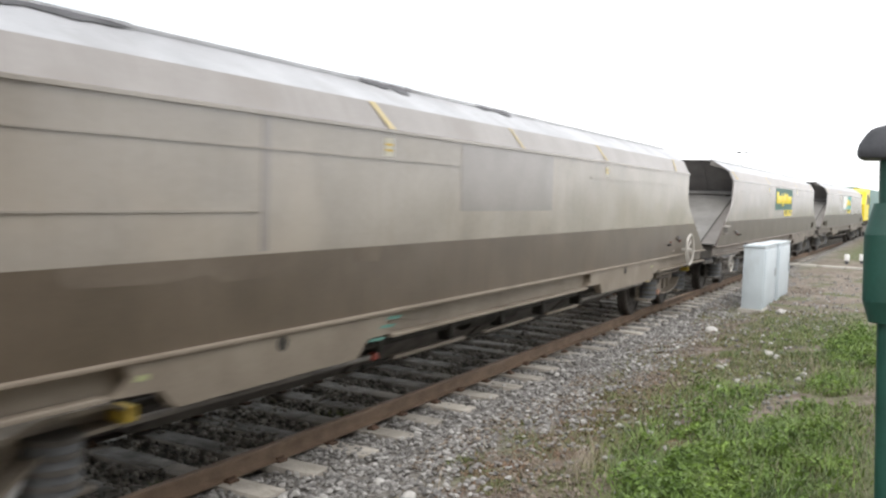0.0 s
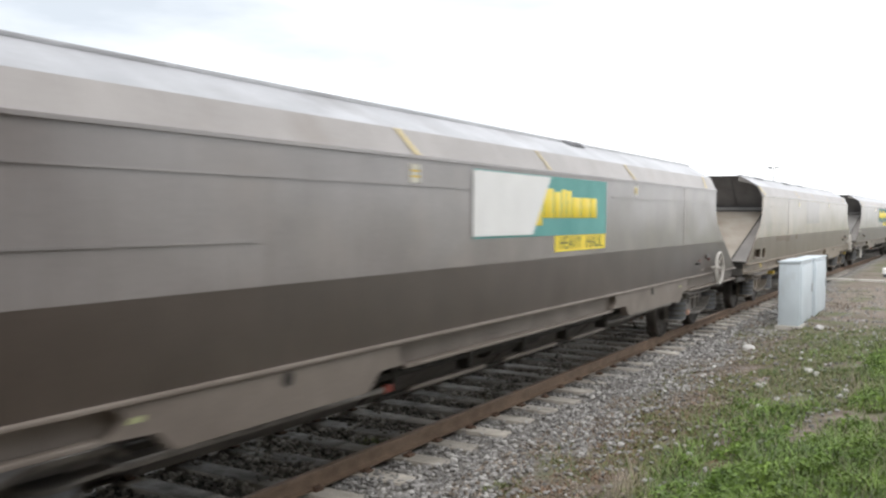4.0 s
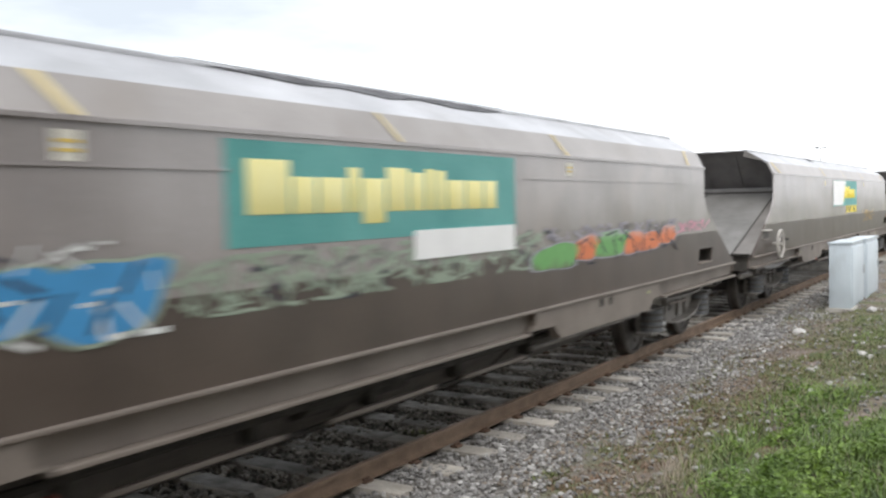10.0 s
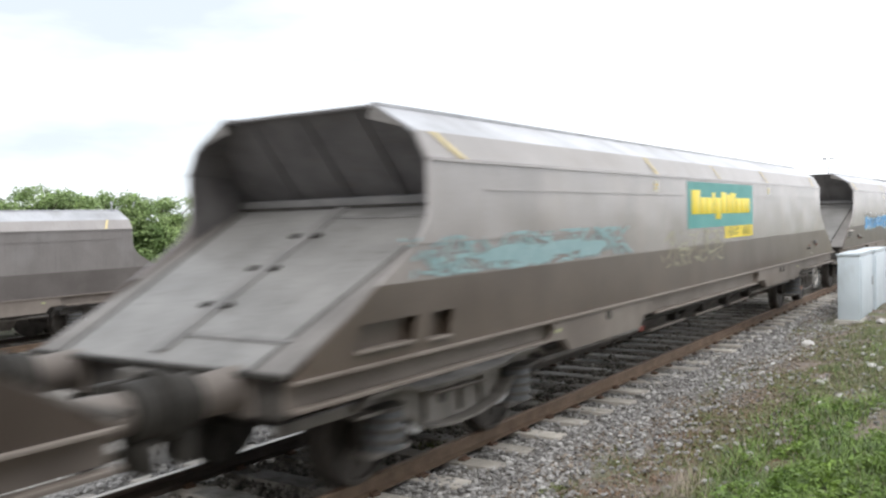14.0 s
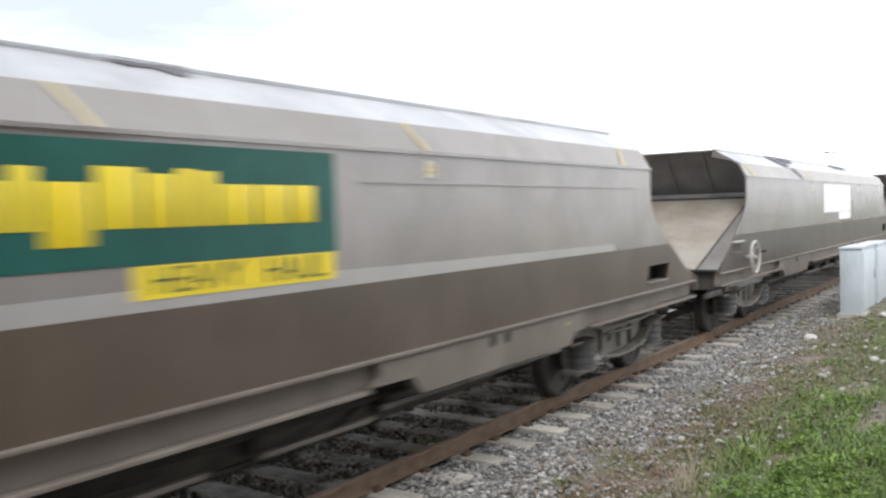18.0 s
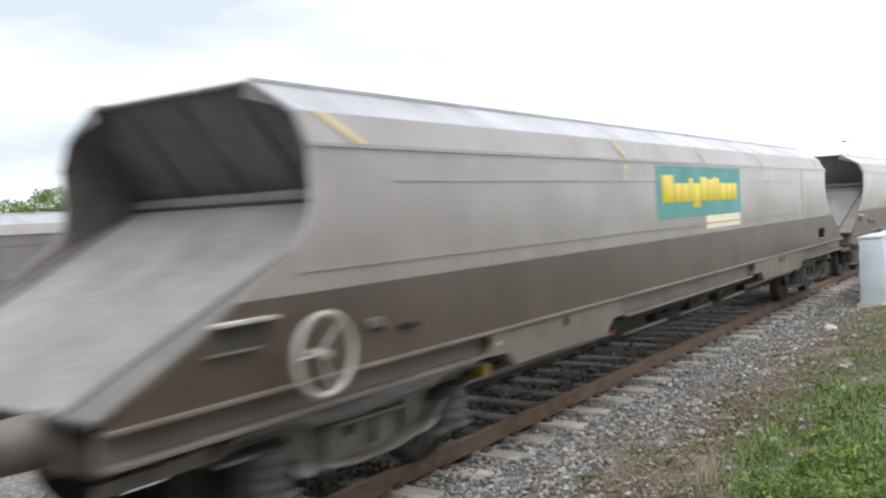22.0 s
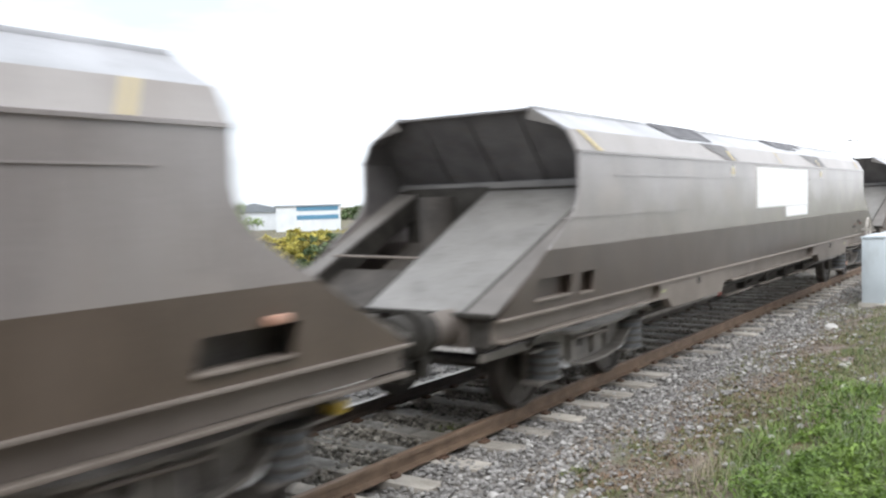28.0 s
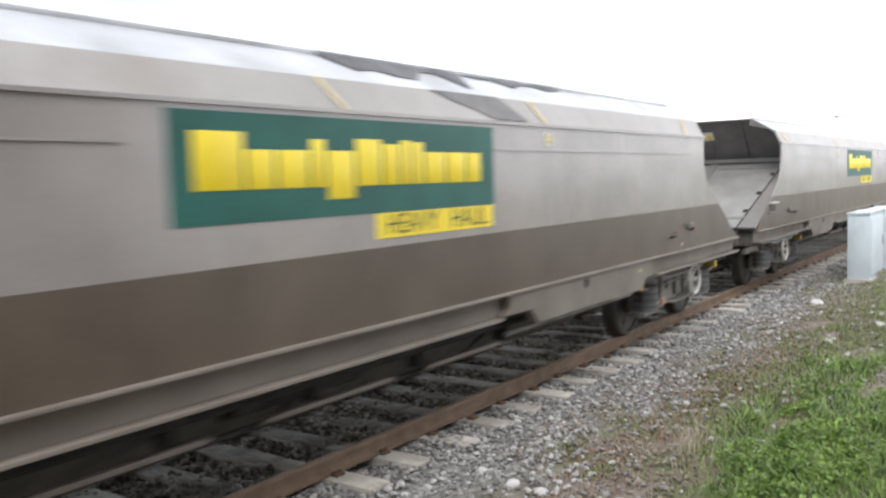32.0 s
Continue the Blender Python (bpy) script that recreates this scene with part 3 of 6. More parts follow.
def sweep(bm, prof, ys, bend):
    """A closed outline prof, in x and z, drawn along the line through ys."""
    rows = [[bm.verts.new((x + bend(y), y, z)) for x, z in prof] for y in ys]
    bm.faces.new(rows[0]), bm.faces.new(rows[-1][::-1])
    for a, b in zip(rows, rows[1:]):
        for i in range(len(prof)):
            j = (i + 1) % len(prof)
            bm.faces.new((a[i], a[j], b[j], b[i]))


def build_track(x0, z0, y0, y1, label, first, count, rail_from):
    bend = curve_x if x0 == 0 else (lambda y: 0.0)
    ys = [rail_from] + [float(v) for v in range(15, int(min(y1, 121)), 3)] + [float(v) for v in range(130, int(y1) + 1, 10)]
    track = thing("railway_track", label, "railway track", kind="structure", at=pose(x0, 0, z0))
    for s in (-1, 1):
        bm = bmesh.new()
        sweep(bm, [(s * 0.7525 + x, z) for x, z in RAIL_PROF], ys, bend)
        part("rail", bm, RAIL if s > 0 else GREASYRAIL, track, "rusty brown steel rail" if s > 0 else "dark greasy steel rail")
        bm = bmesh.new()
        sweep(bm, [(s * 0.7525 - 0.026, 0.0), (s * 0.7525 + 0.026, 0.0), (s * 0.7525 + 0.026, 0.003), (s * 0.7525 - 0.026, 0.003)], ys, bend)
        part("rail_top", bm, RUSTTOP if s > 0 else RAILTOP, track, "brown-filmed rail head" if s > 0 else "rail head polished by wheels")
    rnd = random.Random(5)

    def sleeper(bm):
        box(bm, -1.27, 1.27, -0.12, 0.12, -0.28, -0.131, 0.015)
        for v in bm.verts:
            v.co.z += 0.008 * noise.noise(v.co * 3)

    def clips(bm):
        for s in (-1, 1):
            for o in (-0.1, 0.1):
                box(bm, s * 0.7525 + o - 0.04, s * 0.7525 + o + 0.04, -0.05, 0.05, -0.135, -0.108, 0.008)
                tube(bm, (s * 0.7525 + o, -0.04, -0.1), (s * 0.7525 + o, 0.04, -0.1), 0.01, 6)

    for i in range(count):
        y = first + 0.6 * i
        m = pose(bend(y) + rnd.uniform(-0.05, 0.05), y + rnd.uniform(-0.015, 0.015), rnd.uniform(-0.012, 0.004), 0, 0, rnd.uniform(-0.8, 0.8))
        sl = shared("sleeper", "a", sleeper, SLEEPER, track, at=m)
        e0, e1 = rnd.choice(((-0.66, 0.62), (-0.66, 0.34), (-0.5, 0.22), (-0.66, 0.1), (-0.66, 0.45)))
        shared("oil_stain", (e0, e1), lambda bm, e0=e0, e1=e1: box(bm, e0, e1, -0.112, 0.112, -0.14, -0.126, 0.004), OILSLEEPER, sl)
        if i < 45 and x0 == 0:
            shared("rail_clip", "a", clips, CLIP, sl)
    return track


build_track(0, 0, -40, 500, "ballasted railway line on weathered sleepers with rusty rails", 0.515 - 0.6 * 2, 190, -40)
build_track(-14.0, -0.5, -40, 120, "siding under the standing wagons", 1.0, 50, -60)


def stones(name, label, mat, n, xr, yr, size, lift, seed, pick=None):
    """Loose stones, each a lump of its own, joined into one sheet of ballast."""
    rg = np.random.RandomState(seed)
    ph = (1 + 5 ** 0.5) / 2
    ico = np.array([(-1, ph, 0), (1, ph, 0), (-1, -ph, 0), (1, -ph, 0), (0, -1, ph), (0, 1, ph), (0, -1, -ph), (0, 1, -ph), (ph, 0, -1), (ph, 0, 1), (-ph, 0, -1), (-ph, 0, 1)]) / 1.9
    tri = np.array([(0, 11, 5), (0, 5, 1), (0, 1, 7), (0, 7, 10), (0, 10, 11), (1, 5, 9), (5, 11, 4), (11, 10, 2), (10, 7, 6), (7, 1, 8),
                    (3, 9, 4), (3, 4, 2), (3, 2, 6), (3, 6, 8), (3, 8, 9), (4, 9, 5), (2, 4, 11), (6, 2, 10), (8, 6, 7), (9, 8, 1)])
    vs, fs, k = [], [], 0
    for _ in range(n):
        x, y = rg.uniform(*xr), yr[0] + (yr[1] - yr[0]) * rg.rand() ** 1.5
        if pick and not pick(x, y, rg):
            continue
        s = rg.uniform(*size)
        th = rg.uniform(0, 6.3)
        p = ico * (1 + rg.uniform(-0.3, 0.3, (12, 1))) * np.array([s, s * rg.uniform(0.6, 1.0), s * rg.uniform(0.45, 0.8)])
        c, d = math.cos(th), math.sin(th)
        p = np.stack([p[:, 0] * c - p[:, 1] * d, p[:, 0] * d + p[:, 1] * c, p[:, 2]], 1)
        tl = rg.uniform(-0.5, 0.5)
        p = np.stack([p[:, 0], p[:, 1] * math.cos(tl) - p[:, 2] * math.sin(tl), p[:, 1] * math.sin(tl) + p[:, 2] * math.cos(tl)], 1)
        p += (x, y, ground_height(x, y) + lift + s * 0.25)
        vs.append(p), fs.append(tri + k)
        k += 12
    me = bpy.data.meshes.new(name)
    me.from_pydata(np.concatenate(vs).tolist(), [], np.concatenate(fs).tolist())
    me.materials.append(mat)
    return tagged(new(name, me), label, "ballast", kind="stuff")


def on_shoulder(x, y, rg):
    fade = 1.0 if x < 1.85 else max(0.12, 1 - (x - 1.85) / 1.0)
    if x > 1.7 and noise.noise((x * 1.9, y * 1.1, 4.0)) > 0.08:
        fade *= 0.3
    if x < 1.27 and abs((y - 0.515 + 0.3) % 0.6 - 0.3) < 0.11:
        fade = 0.6
    return rg.rand() < fade


stones("ballast_stones", "loose grey ballast stones heaped along the rail", STONE, 36000, (0.83, 4.2), (2.5, 26), (0.010, 0.031), 0.008, 11, on_shoulder)
def on_verge(x, y, rg):
    return noise.noise((x * 1.5, y * 0.9, 2.0)) > 0.05


stones("dusty_stones", "brown dusty stones between ballast and grass", BROWNSTONE, 9000, (1.6, 3.4), (2.5, 22), (0.01, 0.024), 0.012, 16, on_verge)
stones("oily_ballast", "ballast between the rails, dark with oil and painted shade", OILSTONE, 9000, (-0.7, 0.7), (2.5, 24), (0.018, 0.04), 0.015, 12)


stones("pale_chips", "pale chips of stone scattered over the ballast", PALESTONE, 1500, (0.9, 4.3), (2.5, 20), (0.012, 0.036), 0.022, 17, on_shoulder)


def over_sleepers(x, y, rg):
    return noise.noise((x * 2.6, y * 1.7, 7.0)) > 0.16


stones("spilt_ballast", "dark stones lying over the sleepers", OILSTONE, 7500, (-0.7, 0.72), (2.5, 24), (0.014, 0.032), 0.055, 15, over_sleepers)
stones("far_ballast", "grey ballast beyond the far rail", STONE, 5000, (-3.4, -0.85), (3.5, 26), (0.025, 0.05), 0.0, 13)

# ---------------------------------------------------------------- hopper wagons
PROF = [(1.36, 2.5), (1.25, 2.72), (0.85, 2.95)]


def sheet(bm, a, b, y0, y1, th=0.025):
    """A flat sheet between two points a and b of the cross-section, thickness inwards."""
    (x0, z0), (x1, z1) = a, b
    d = Vector((x1 - x0, z1 - z0)).normalized()
    nx, nz = -d.y * th, d.x * th
    if nx * x0 > 0:
        nx, nz = -nx, -nz
    bar(bm, [(x0, z0), (x1, z1), (x1 + nx, z1 + nz), (x0 + nx, z0 + nz)], y0, y1)


LEAN = 0.07        # how far the ends of the step openings lean


def lower_side(holes):
    """The brown lower side, cut through where steps are let in. holes: (y0, y1, z0, z1) in order of y."""
    def build(bm, s=1):
        x0, x1 = (1.335, 1.36)
        ends = [-8.95]
        for h in holes:
            ends += [h[0], h[1]]
        ends.append(8.95)

        def top(y):
            return 1.58 if abs(y) < 8.07 else 1.58 - (abs(y) - 8.07) * 0.53 / 0.88

        def column(y0, y1, z0, z1=None):
            cuts = sorted({y0, y1, *[c for c in (-8.07, 8.07) if y0 < c < y1]})
            for a, b in zip(cuts, cuts[1:]):
                ta, tb = (top(a), top(b)) if z1 is None else (z1, z1)
                prism(bm, [(a, z0), (b, z0), (b, max(tb, z0 + 0.002)), (a, max(ta, z0 + 0.002))], x0, x1)
        for i in range(0, len(ends), 2):
            column(ends[i], ends[i + 1], 1.05)
        for y0, y1, z0, z1 in holes:
            column(y0, y1, 1.05, z0)
            column(y0, y1, z1)
            prism(bm, [(y0, z0), (y0 + LEAN, z1), (y0, z1)], x0, x1)
            prism(bm, [(y1 - LEAN, z0), (y1, z0), (y1, z1)], x0, x1)
    return build


def chute():
    """Points and plates on the slope of the end chute inside the hood."""
    def at(x, f, up=0.0):
        y, z = -8.99 + f * 2.29, 1.09 + f * 1.12
        return (x, y - up * 0.45, z + up * 0.9)

    def plate(bm, xa, xb, f0, f1, lift=0.0, th=0.03, xa1=None, xb1=None):
        xa1, xb1 = (xa if xa1 is None else xa1), (xb if xb1 is None else xb1)
        c = [at(xa, f0, lift), at(xb, f0, lift), at(xb1, f1, lift), at(xa1, f1, lift)]
        d = [at(xa, f0, lift - th), at(xb, f0, lift - th), at(xb1, f1, lift - th), at(xa1, f1, lift - th)]
        a, b = [bm.verts.new(p) for p in c], [bm.verts.new(p) for p in d]
        bm.faces.new(a), bm.faces.new(b[::-1])
        for i in range(4):
            j = (i + 1) % 4
            bm.faces.new((a[i], a[j], b[j], b[i]))
    return at, plate


def tip(bm, s):
    """The painted end of a bogie's side frame."""
    box(bm, 1.05, 1.21, s * 1.43 - 0.05, s * 1.43 + 0.05, 0.64, 0.735, 0.015)


FRAME_TOP = [(-1.42, 0.69), (-1.32, 0.75), (-0.84, 0.75), (-0.66, 0.70), (-0.4, 0.685), (0.4, 0.685), (0.66, 0.70), (0.84, 0.75), (1.32, 0.75), (1.42, 0.69)]
FRAME_LOW = [(1.40, 0.645), (0.98, 0.635), (0.84, 0.56), (0.66, 0.44), (0.48, 0.395), (0.2, 0.36), (-0.2, 0.36), (-0.48, 0.395), (-0.66, 0.44), (-0.84, 0.56), (-0.98, 0.635), (-1.40, 0.645)]


def build_bogie(wagon, yc, yellow, iron):
    """A two-axle bogie: swan-neck side frames, a stack of rubber springs at each axle, wheelsets that turn."""
    def bolster(bm):
        box(bm, -0.95, 0.95, -0.18, 0.18, 0.45, 0.72, 0.03)
        box(bm, -0.98, 0.98, -0.1, 0.1, 0.72, 0.8, 0.02)
    bogie = shared("bogie", "bolster", bolster, iron, wagon, "rust-brown bogie with pressed side frames", at=pose(0, yc, 0))
    for s in (-1, 1):
        def lip(bm, line, th, xa, xb):
            for (ya, za), (yb, zb) in zip(line, line[1:]):
                prism(bm, [(ya, za), (yb, zb), (yb, zb + th), (ya, za + th)], xa, xb)
        web = shared("side_frame", s, lambda bm, s=s: prism(bm, FRAME_TOP + FRAME_LOW, *sorted((s * 1.0, s * 1.03))), iron, bogie, "dusty web of the side frame")
        shared("flange", s, lambda bm, s=s: lip(bm, FRAME_TOP, 0.03, *sorted((s * 0.92, s * 1.2))), iron, web, "pale swan-neck flange")
        shared("lower_flange", s, lambda bm, s=s: lip(bm, FRAME_LOW, -0.025, *sorted((s * 0.94, s * 1.17))), iron, web, "pale lower lip of the side frame")
        for y in (-0.42, 0.12, 0.44):
            shared("rib", (s, y), lambda bm, s=s, y=y: box(bm, *sorted((s * 1.03, s * 1.07)), y - 0.012, y + 0.012, 0.40, 0.685), iron, web)
        # No opening is cut: a black disc paints the hole's shade.
        shared("lightening_hole", s, lambda bm, s=s: tube(bm, (s * 1.028, -0.14, 0.55), (s * 1.036, -0.14, 0.55), 0.055, 14), GREASE_SHADE, web, "dark disc painted as a round hole")
        shared("brake_pipe", s, lambda bm, s=s: tube(bm, (s * 1.1, -0.38, 0.62), (s * 1.1, 0.4, 0.6), 0.018, 8), SILL, bogie, "thin pipe along the side frame")
        for ya in (-1.0, 1.0):
            def axlebox(bm, s=s):
                box(bm, *sorted((s * 0.90, s * 1.04)), -0.13, 0.13, 0.27, 0.56, 0.03)
                box(bm, *sorted((s * 0.92, s * 1.16)), -0.22, 0.22, 0.285, 0.325, 0.01)
            shared("axlebox", s, axlebox, iron, bogie, at=pose(0, ya, 0))

            def spring(bm, s=s):
                for k in range(4):
                    tube(bm, (s * 1.07, 0, 0.33 + k * 0.08), (s * 1.07, 0, 0.385 + k * 0.08), 0.16, 24, 0.156)
            shared("spring", s, spring, RUBBER, bogie, "stacked grey rubber spring", at=pose(0, ya, 0))

            def leaf(bm, s=s):
                for k in range(4):
                    tube(bm, (s * 1.07, 0, 0.38 + k * 0.08), (s * 1.07, 0, 0.412 + k * 0.08), 0.17, 24)
            shared("spring_plate", s, leaf, WEB, bogie, "dark plates between the rubber rings", at=pose(0, ya, 0))
            shared("wear_plate", (s, ya), lambda bm, s=s, ya=ya: prism(bm, [(ya * 0.60, 0.35), (ya * 0.75, 0.395), (ya * 0.79, 0.475), (ya * 0.63, 0.43)], *sorted((s * 1.1, s * 1.14))), SILVER, bogie, "bright worn brake block")
    if yellow:
        for s in ((-1, 1) if yc > 0 else (1,)):
            shared("end_cap", s, lambda bm, s=s: tip(bm, s), YELLOW, bogie, "yellow painted frame end")

    for y in (-0.52, 0.52):
        def brake(bm, y=y):
            box(bm, 0.62, 0.88, y - 0.05, y + 0.05, 0.25, 0.55, 0.02)
            box(bm, -0.88, -0.62, y - 0.05, y + 0.05, 0.25, 0.55, 0.02)
            tube(bm, (-0.9, y, 0.36), (0.9, y, 0.36), 0.03, 8)
        shared("brake_rigging", y, brake, GREASE_SHADE, bogie)

    def wheelset(bm):
        tube(bm, (-0.95, 0, 0), (0.95, 0, 0), 0.075, 14)
        for s in (-1, 1):
            tube(bm, (s * 0.69, 0, 0), (s * 0.72, 0, 0), 0.445, 36)
            tube(bm, (s * 0.72, 0, 0), (s * 0.82, 0, 0), 0.42, 36)
            ring(bm, (s * 0.82, 0, 0), 0.385, 0.03, 36, 6)
            tube(bm, (s * 0.82, 0, 0), (s * 0.9, 0, 0), 0.13, 18)
            for k in range(6):
                t = k * math.pi / 3
                tube(bm, (s * 0.81, 0.25 * math.cos(t), 0.25 * math.sin(t)), (s * 0.83, 0.25 * math.cos(t), 0.25 * math.sin(t)), 0.035, 8)
    wheels = [shared("wheelset", "a", wheelset, STEEL, bogie, "steel wheels worn bright on one axle", at=pose(0, ya, 0.42)) for ya in (-1.0, 1.0)]
    return wheels


def text_mesh(body, size):
    cu = bpy.data.curves.new("lettering", "FONT")
    cu.body, cu.size, cu.align_x, cu.align_y, cu.extrude = body, size, "CENTER", "CENTER", 0.001
    ob = bpy.data.objects.new("lettering", cu)
    scene.collection.objects.link(ob)
    bpy.context.view_layer.update()
    me = bpy.data.meshes.new_from_object(ob.evaluated_get(bpy.context.evaluated_depsgraph_get()))
    bpy.data.objects.remove(ob)
    me.materials.clear()
    me.materials.append(INK)
    return me


TEXT = (text_mesh("HEAVY", 0.205), text_mesh("HAUL", 0.205))
ON_SIDE = Matrix(((0, 0, 1, 0), (1, 0, 0, 0), (0, 1, 0, 0), (0, 0, 0, 1)))


def emblem(wagon, style, off=0.0, ink=None):
    """The operator's panel on the side: coloured boards with plain bars for the company's mark."""
    y0, y1 = (-HALF + 5.8, -HALF + 9.2) if style in ("half", "tealwhite") else (-HALF + 6.0, -HALF + 9.27)
    shift = pose(0, off, 0)
    board = {"green": GREEN, "teal": TEAL, "half": TEAL, "tealwhite": TEAL, "tealcream": TEAL, "white": WHITE}[style]
    x = 1.361

    def panel(bm):
        box(bm, x, x + 0.004, y0, y1, 1.82, 2.45)
    p = shared("emblem_panel", style, panel, board, wagon, {"green": "dark green emblem board with yellow bars", "teal": "faded teal emblem board with yellow bars",
               "half": "emblem board with glare painted white over one half", "tealwhite": "faded teal emblem board with a white plate", "tealcream": "faded teal emblem board with a pale cream plate", "white": "emblem board with glare painted white all over"}[style], at=shift)

    def plate(bm):
        box(bm, x, x + (0.013 if style == "tealwhite" else 0.004), y1 - 1.56, y1 - 0.03, 1.64, 1.86 if style == "tealwhite" else 1.815)
    q = shared("name_plate", style, plate, CREAM if style == "tealcream" else {"tealwhite": WHITE, "white": WHITE}.get(style, LOGOY), wagon, "small plate below the emblem board", at=shift)
    if style in ("green", "teal", "half"):
        for word, o in zip(TEXT, (-1.14, -0.39)):
            link("lettering", word, q, "dark capital letters", Matrix.Translation((x + 0.005, y1 + o, 1.727)) @ ON_SIDE)
    if style == "white":
        return
    widths = [0.34, 0.20, 0.25, 0.10, 0.24, 0.24, 0.16, 0.10, 0.10, 0.24, 0.24, 0.18]
    tall = {0: (0.0, 0.33), 3: (0, 0.3), 4: (-0.08, 0.23), 5: (0, 0.31), 6: (0, 0.28), 7: (0, 0.31), 8: (0, 0.3)}
    y = y0 + 0.16
    for i, w in enumerate(widths):
        lo, hi = tall.get(i, (0.0, 0.23))

        def bars(bm, w=w, lo=lo, hi=hi):
            box(bm, x + 0.004, x + 0.008, 0.0, w + 0.02, 2.01 + lo, 2.01 + hi, 0.0015)
        shared("emblem_bar", (i, style == "half"), bars, ink or LOGOY, p, at=pose(0, y, 0))
        y += w + 0.045
    # Glare off the reflective board, painted as a white sheet over one half.
    if style == "half":
        def cover(bm):
            prism(bm, [(y0 - 0.02, 1.84), (y0 + 1.25, 1.84), (y0 + 1.7, 2.44), (y0 - 0.02, 2.44)], x + 0.009, x + 0.012)
        shared("white_cover", "a", cover, WHITE, p, "glare painted white over half of the emblem")


def graffiti(wagon, y0, y1, z0, z1, fill, edge, n, seed, name="graffiti", label="sprayed bubble shapes"):
    """Sprayed lumps with a dark rim, thin as paint on the sheet."""
    rnd = random.Random(seed)
    rim, body = bmesh.new(), bmesh.new()
    step = (y1 - y0) / n
    for i in range(n):
        cy, cz = y0 + (i + 0.5) * step, (z0 + z1) / 2 + rnd.uniform(-0.06, 0.06)
        ry, rz = step * rnd.uniform(0.52, 0.66), (z1 - z0) / 2 * rnd.uniform(0.8, 1.1)
        for bm, grow, x, lean in ((rim, 1.0, 1.3655 + 0.0002 * i, 0), (body, 0.9, 1.367 + 0.0002 * i, 0)):
            pts = []
            for k in range(26):
                t = 2 * math.pi * k / 26
                w = 1 + 0.07 * math.sin(3 * t + seed + i) + 0.05 * math.sin(5 * t + 2 * i)
                sq = 1 / max(abs(math.cos(t)), abs(math.sin(t))) ** 0.5
                pts.append((cy + ry * grow * w * sq * math.cos(t) + 0.1 * math.sin(t), cz + rz * grow * w * sq * math.sin(t) * 0.86))
            prism(bm, pts, x, x + 0.0012)
    tagged(part(name, rim, edge, wagon, label), kind="stuff")
    tagged(part(name, body, fill, wagon), kind="stuff")


def scribble(wagon, y0, y1, z0, z1, mat, n, seed, label, skin=1.3625):
    """Thin sprayed strokes."""
    rnd = random.Random(seed)
    bm = bmesh.new()
    for i in range(n):
        a = (rnd.uniform(y0, y1), rnd.uniform(z0, z1))
        b = (a[0] + rnd.uniform(-0.18, 0.3), a[1] + rnd.uniform(-0.22, 0.22))
        b = (b[0], min(max(b[1], z0), z1))
        d = Vector((b[0] - a[0], b[1] - a[1]))
        if d.length < 0.03:
            continue
        d.normalize()
        w = rnd.uniform(0.007, 0.017)
        o = (-d.y * w, d.x * w)
        x = skin + 0.00001 * i
        prism(bm, [(a[0] - o[0], a[1] - o[1]), (b[0] - o[0], b[1] - o[1]), (b[0] + o[0], b[1] + o[1]), (a[0] + o[0], a[1] + o[1])], x, x + 0.001)
    tagged(part("graffiti", bm, mat, wagon, label), kind="stuff")


def handbrake(wagon, y, z, big, x):
    def hoop(bm):
        ring(bm, (0, 0, 0), big, 0.022)
        for t in (math.pi, 0.9, -1.3):
            tube(bm, (-0.05, 0, 0), (0, big * math.cos(t), big * math.sin(t)), 0.011, 8)
        tube(bm, (-0.16, 0, 0), (0.02, 0, 0), 0.03, 12)
    shared("handbrake_wheel", big, hoop, RINGW, wagon, "dirty white handbrake wheel", at=pose(x, y, z))


# the curved end of a wagon's side, from the dirt line up to the hood
SWEEP = [(HALF, 2.5), (HALF, 2.17), (HALF + 0.02, 2.07), (HALF + 0.07, 1.975), (HALF + 0.15, 1.89), (HALF + 0.27, 1.81), (8.07, 1.58)]


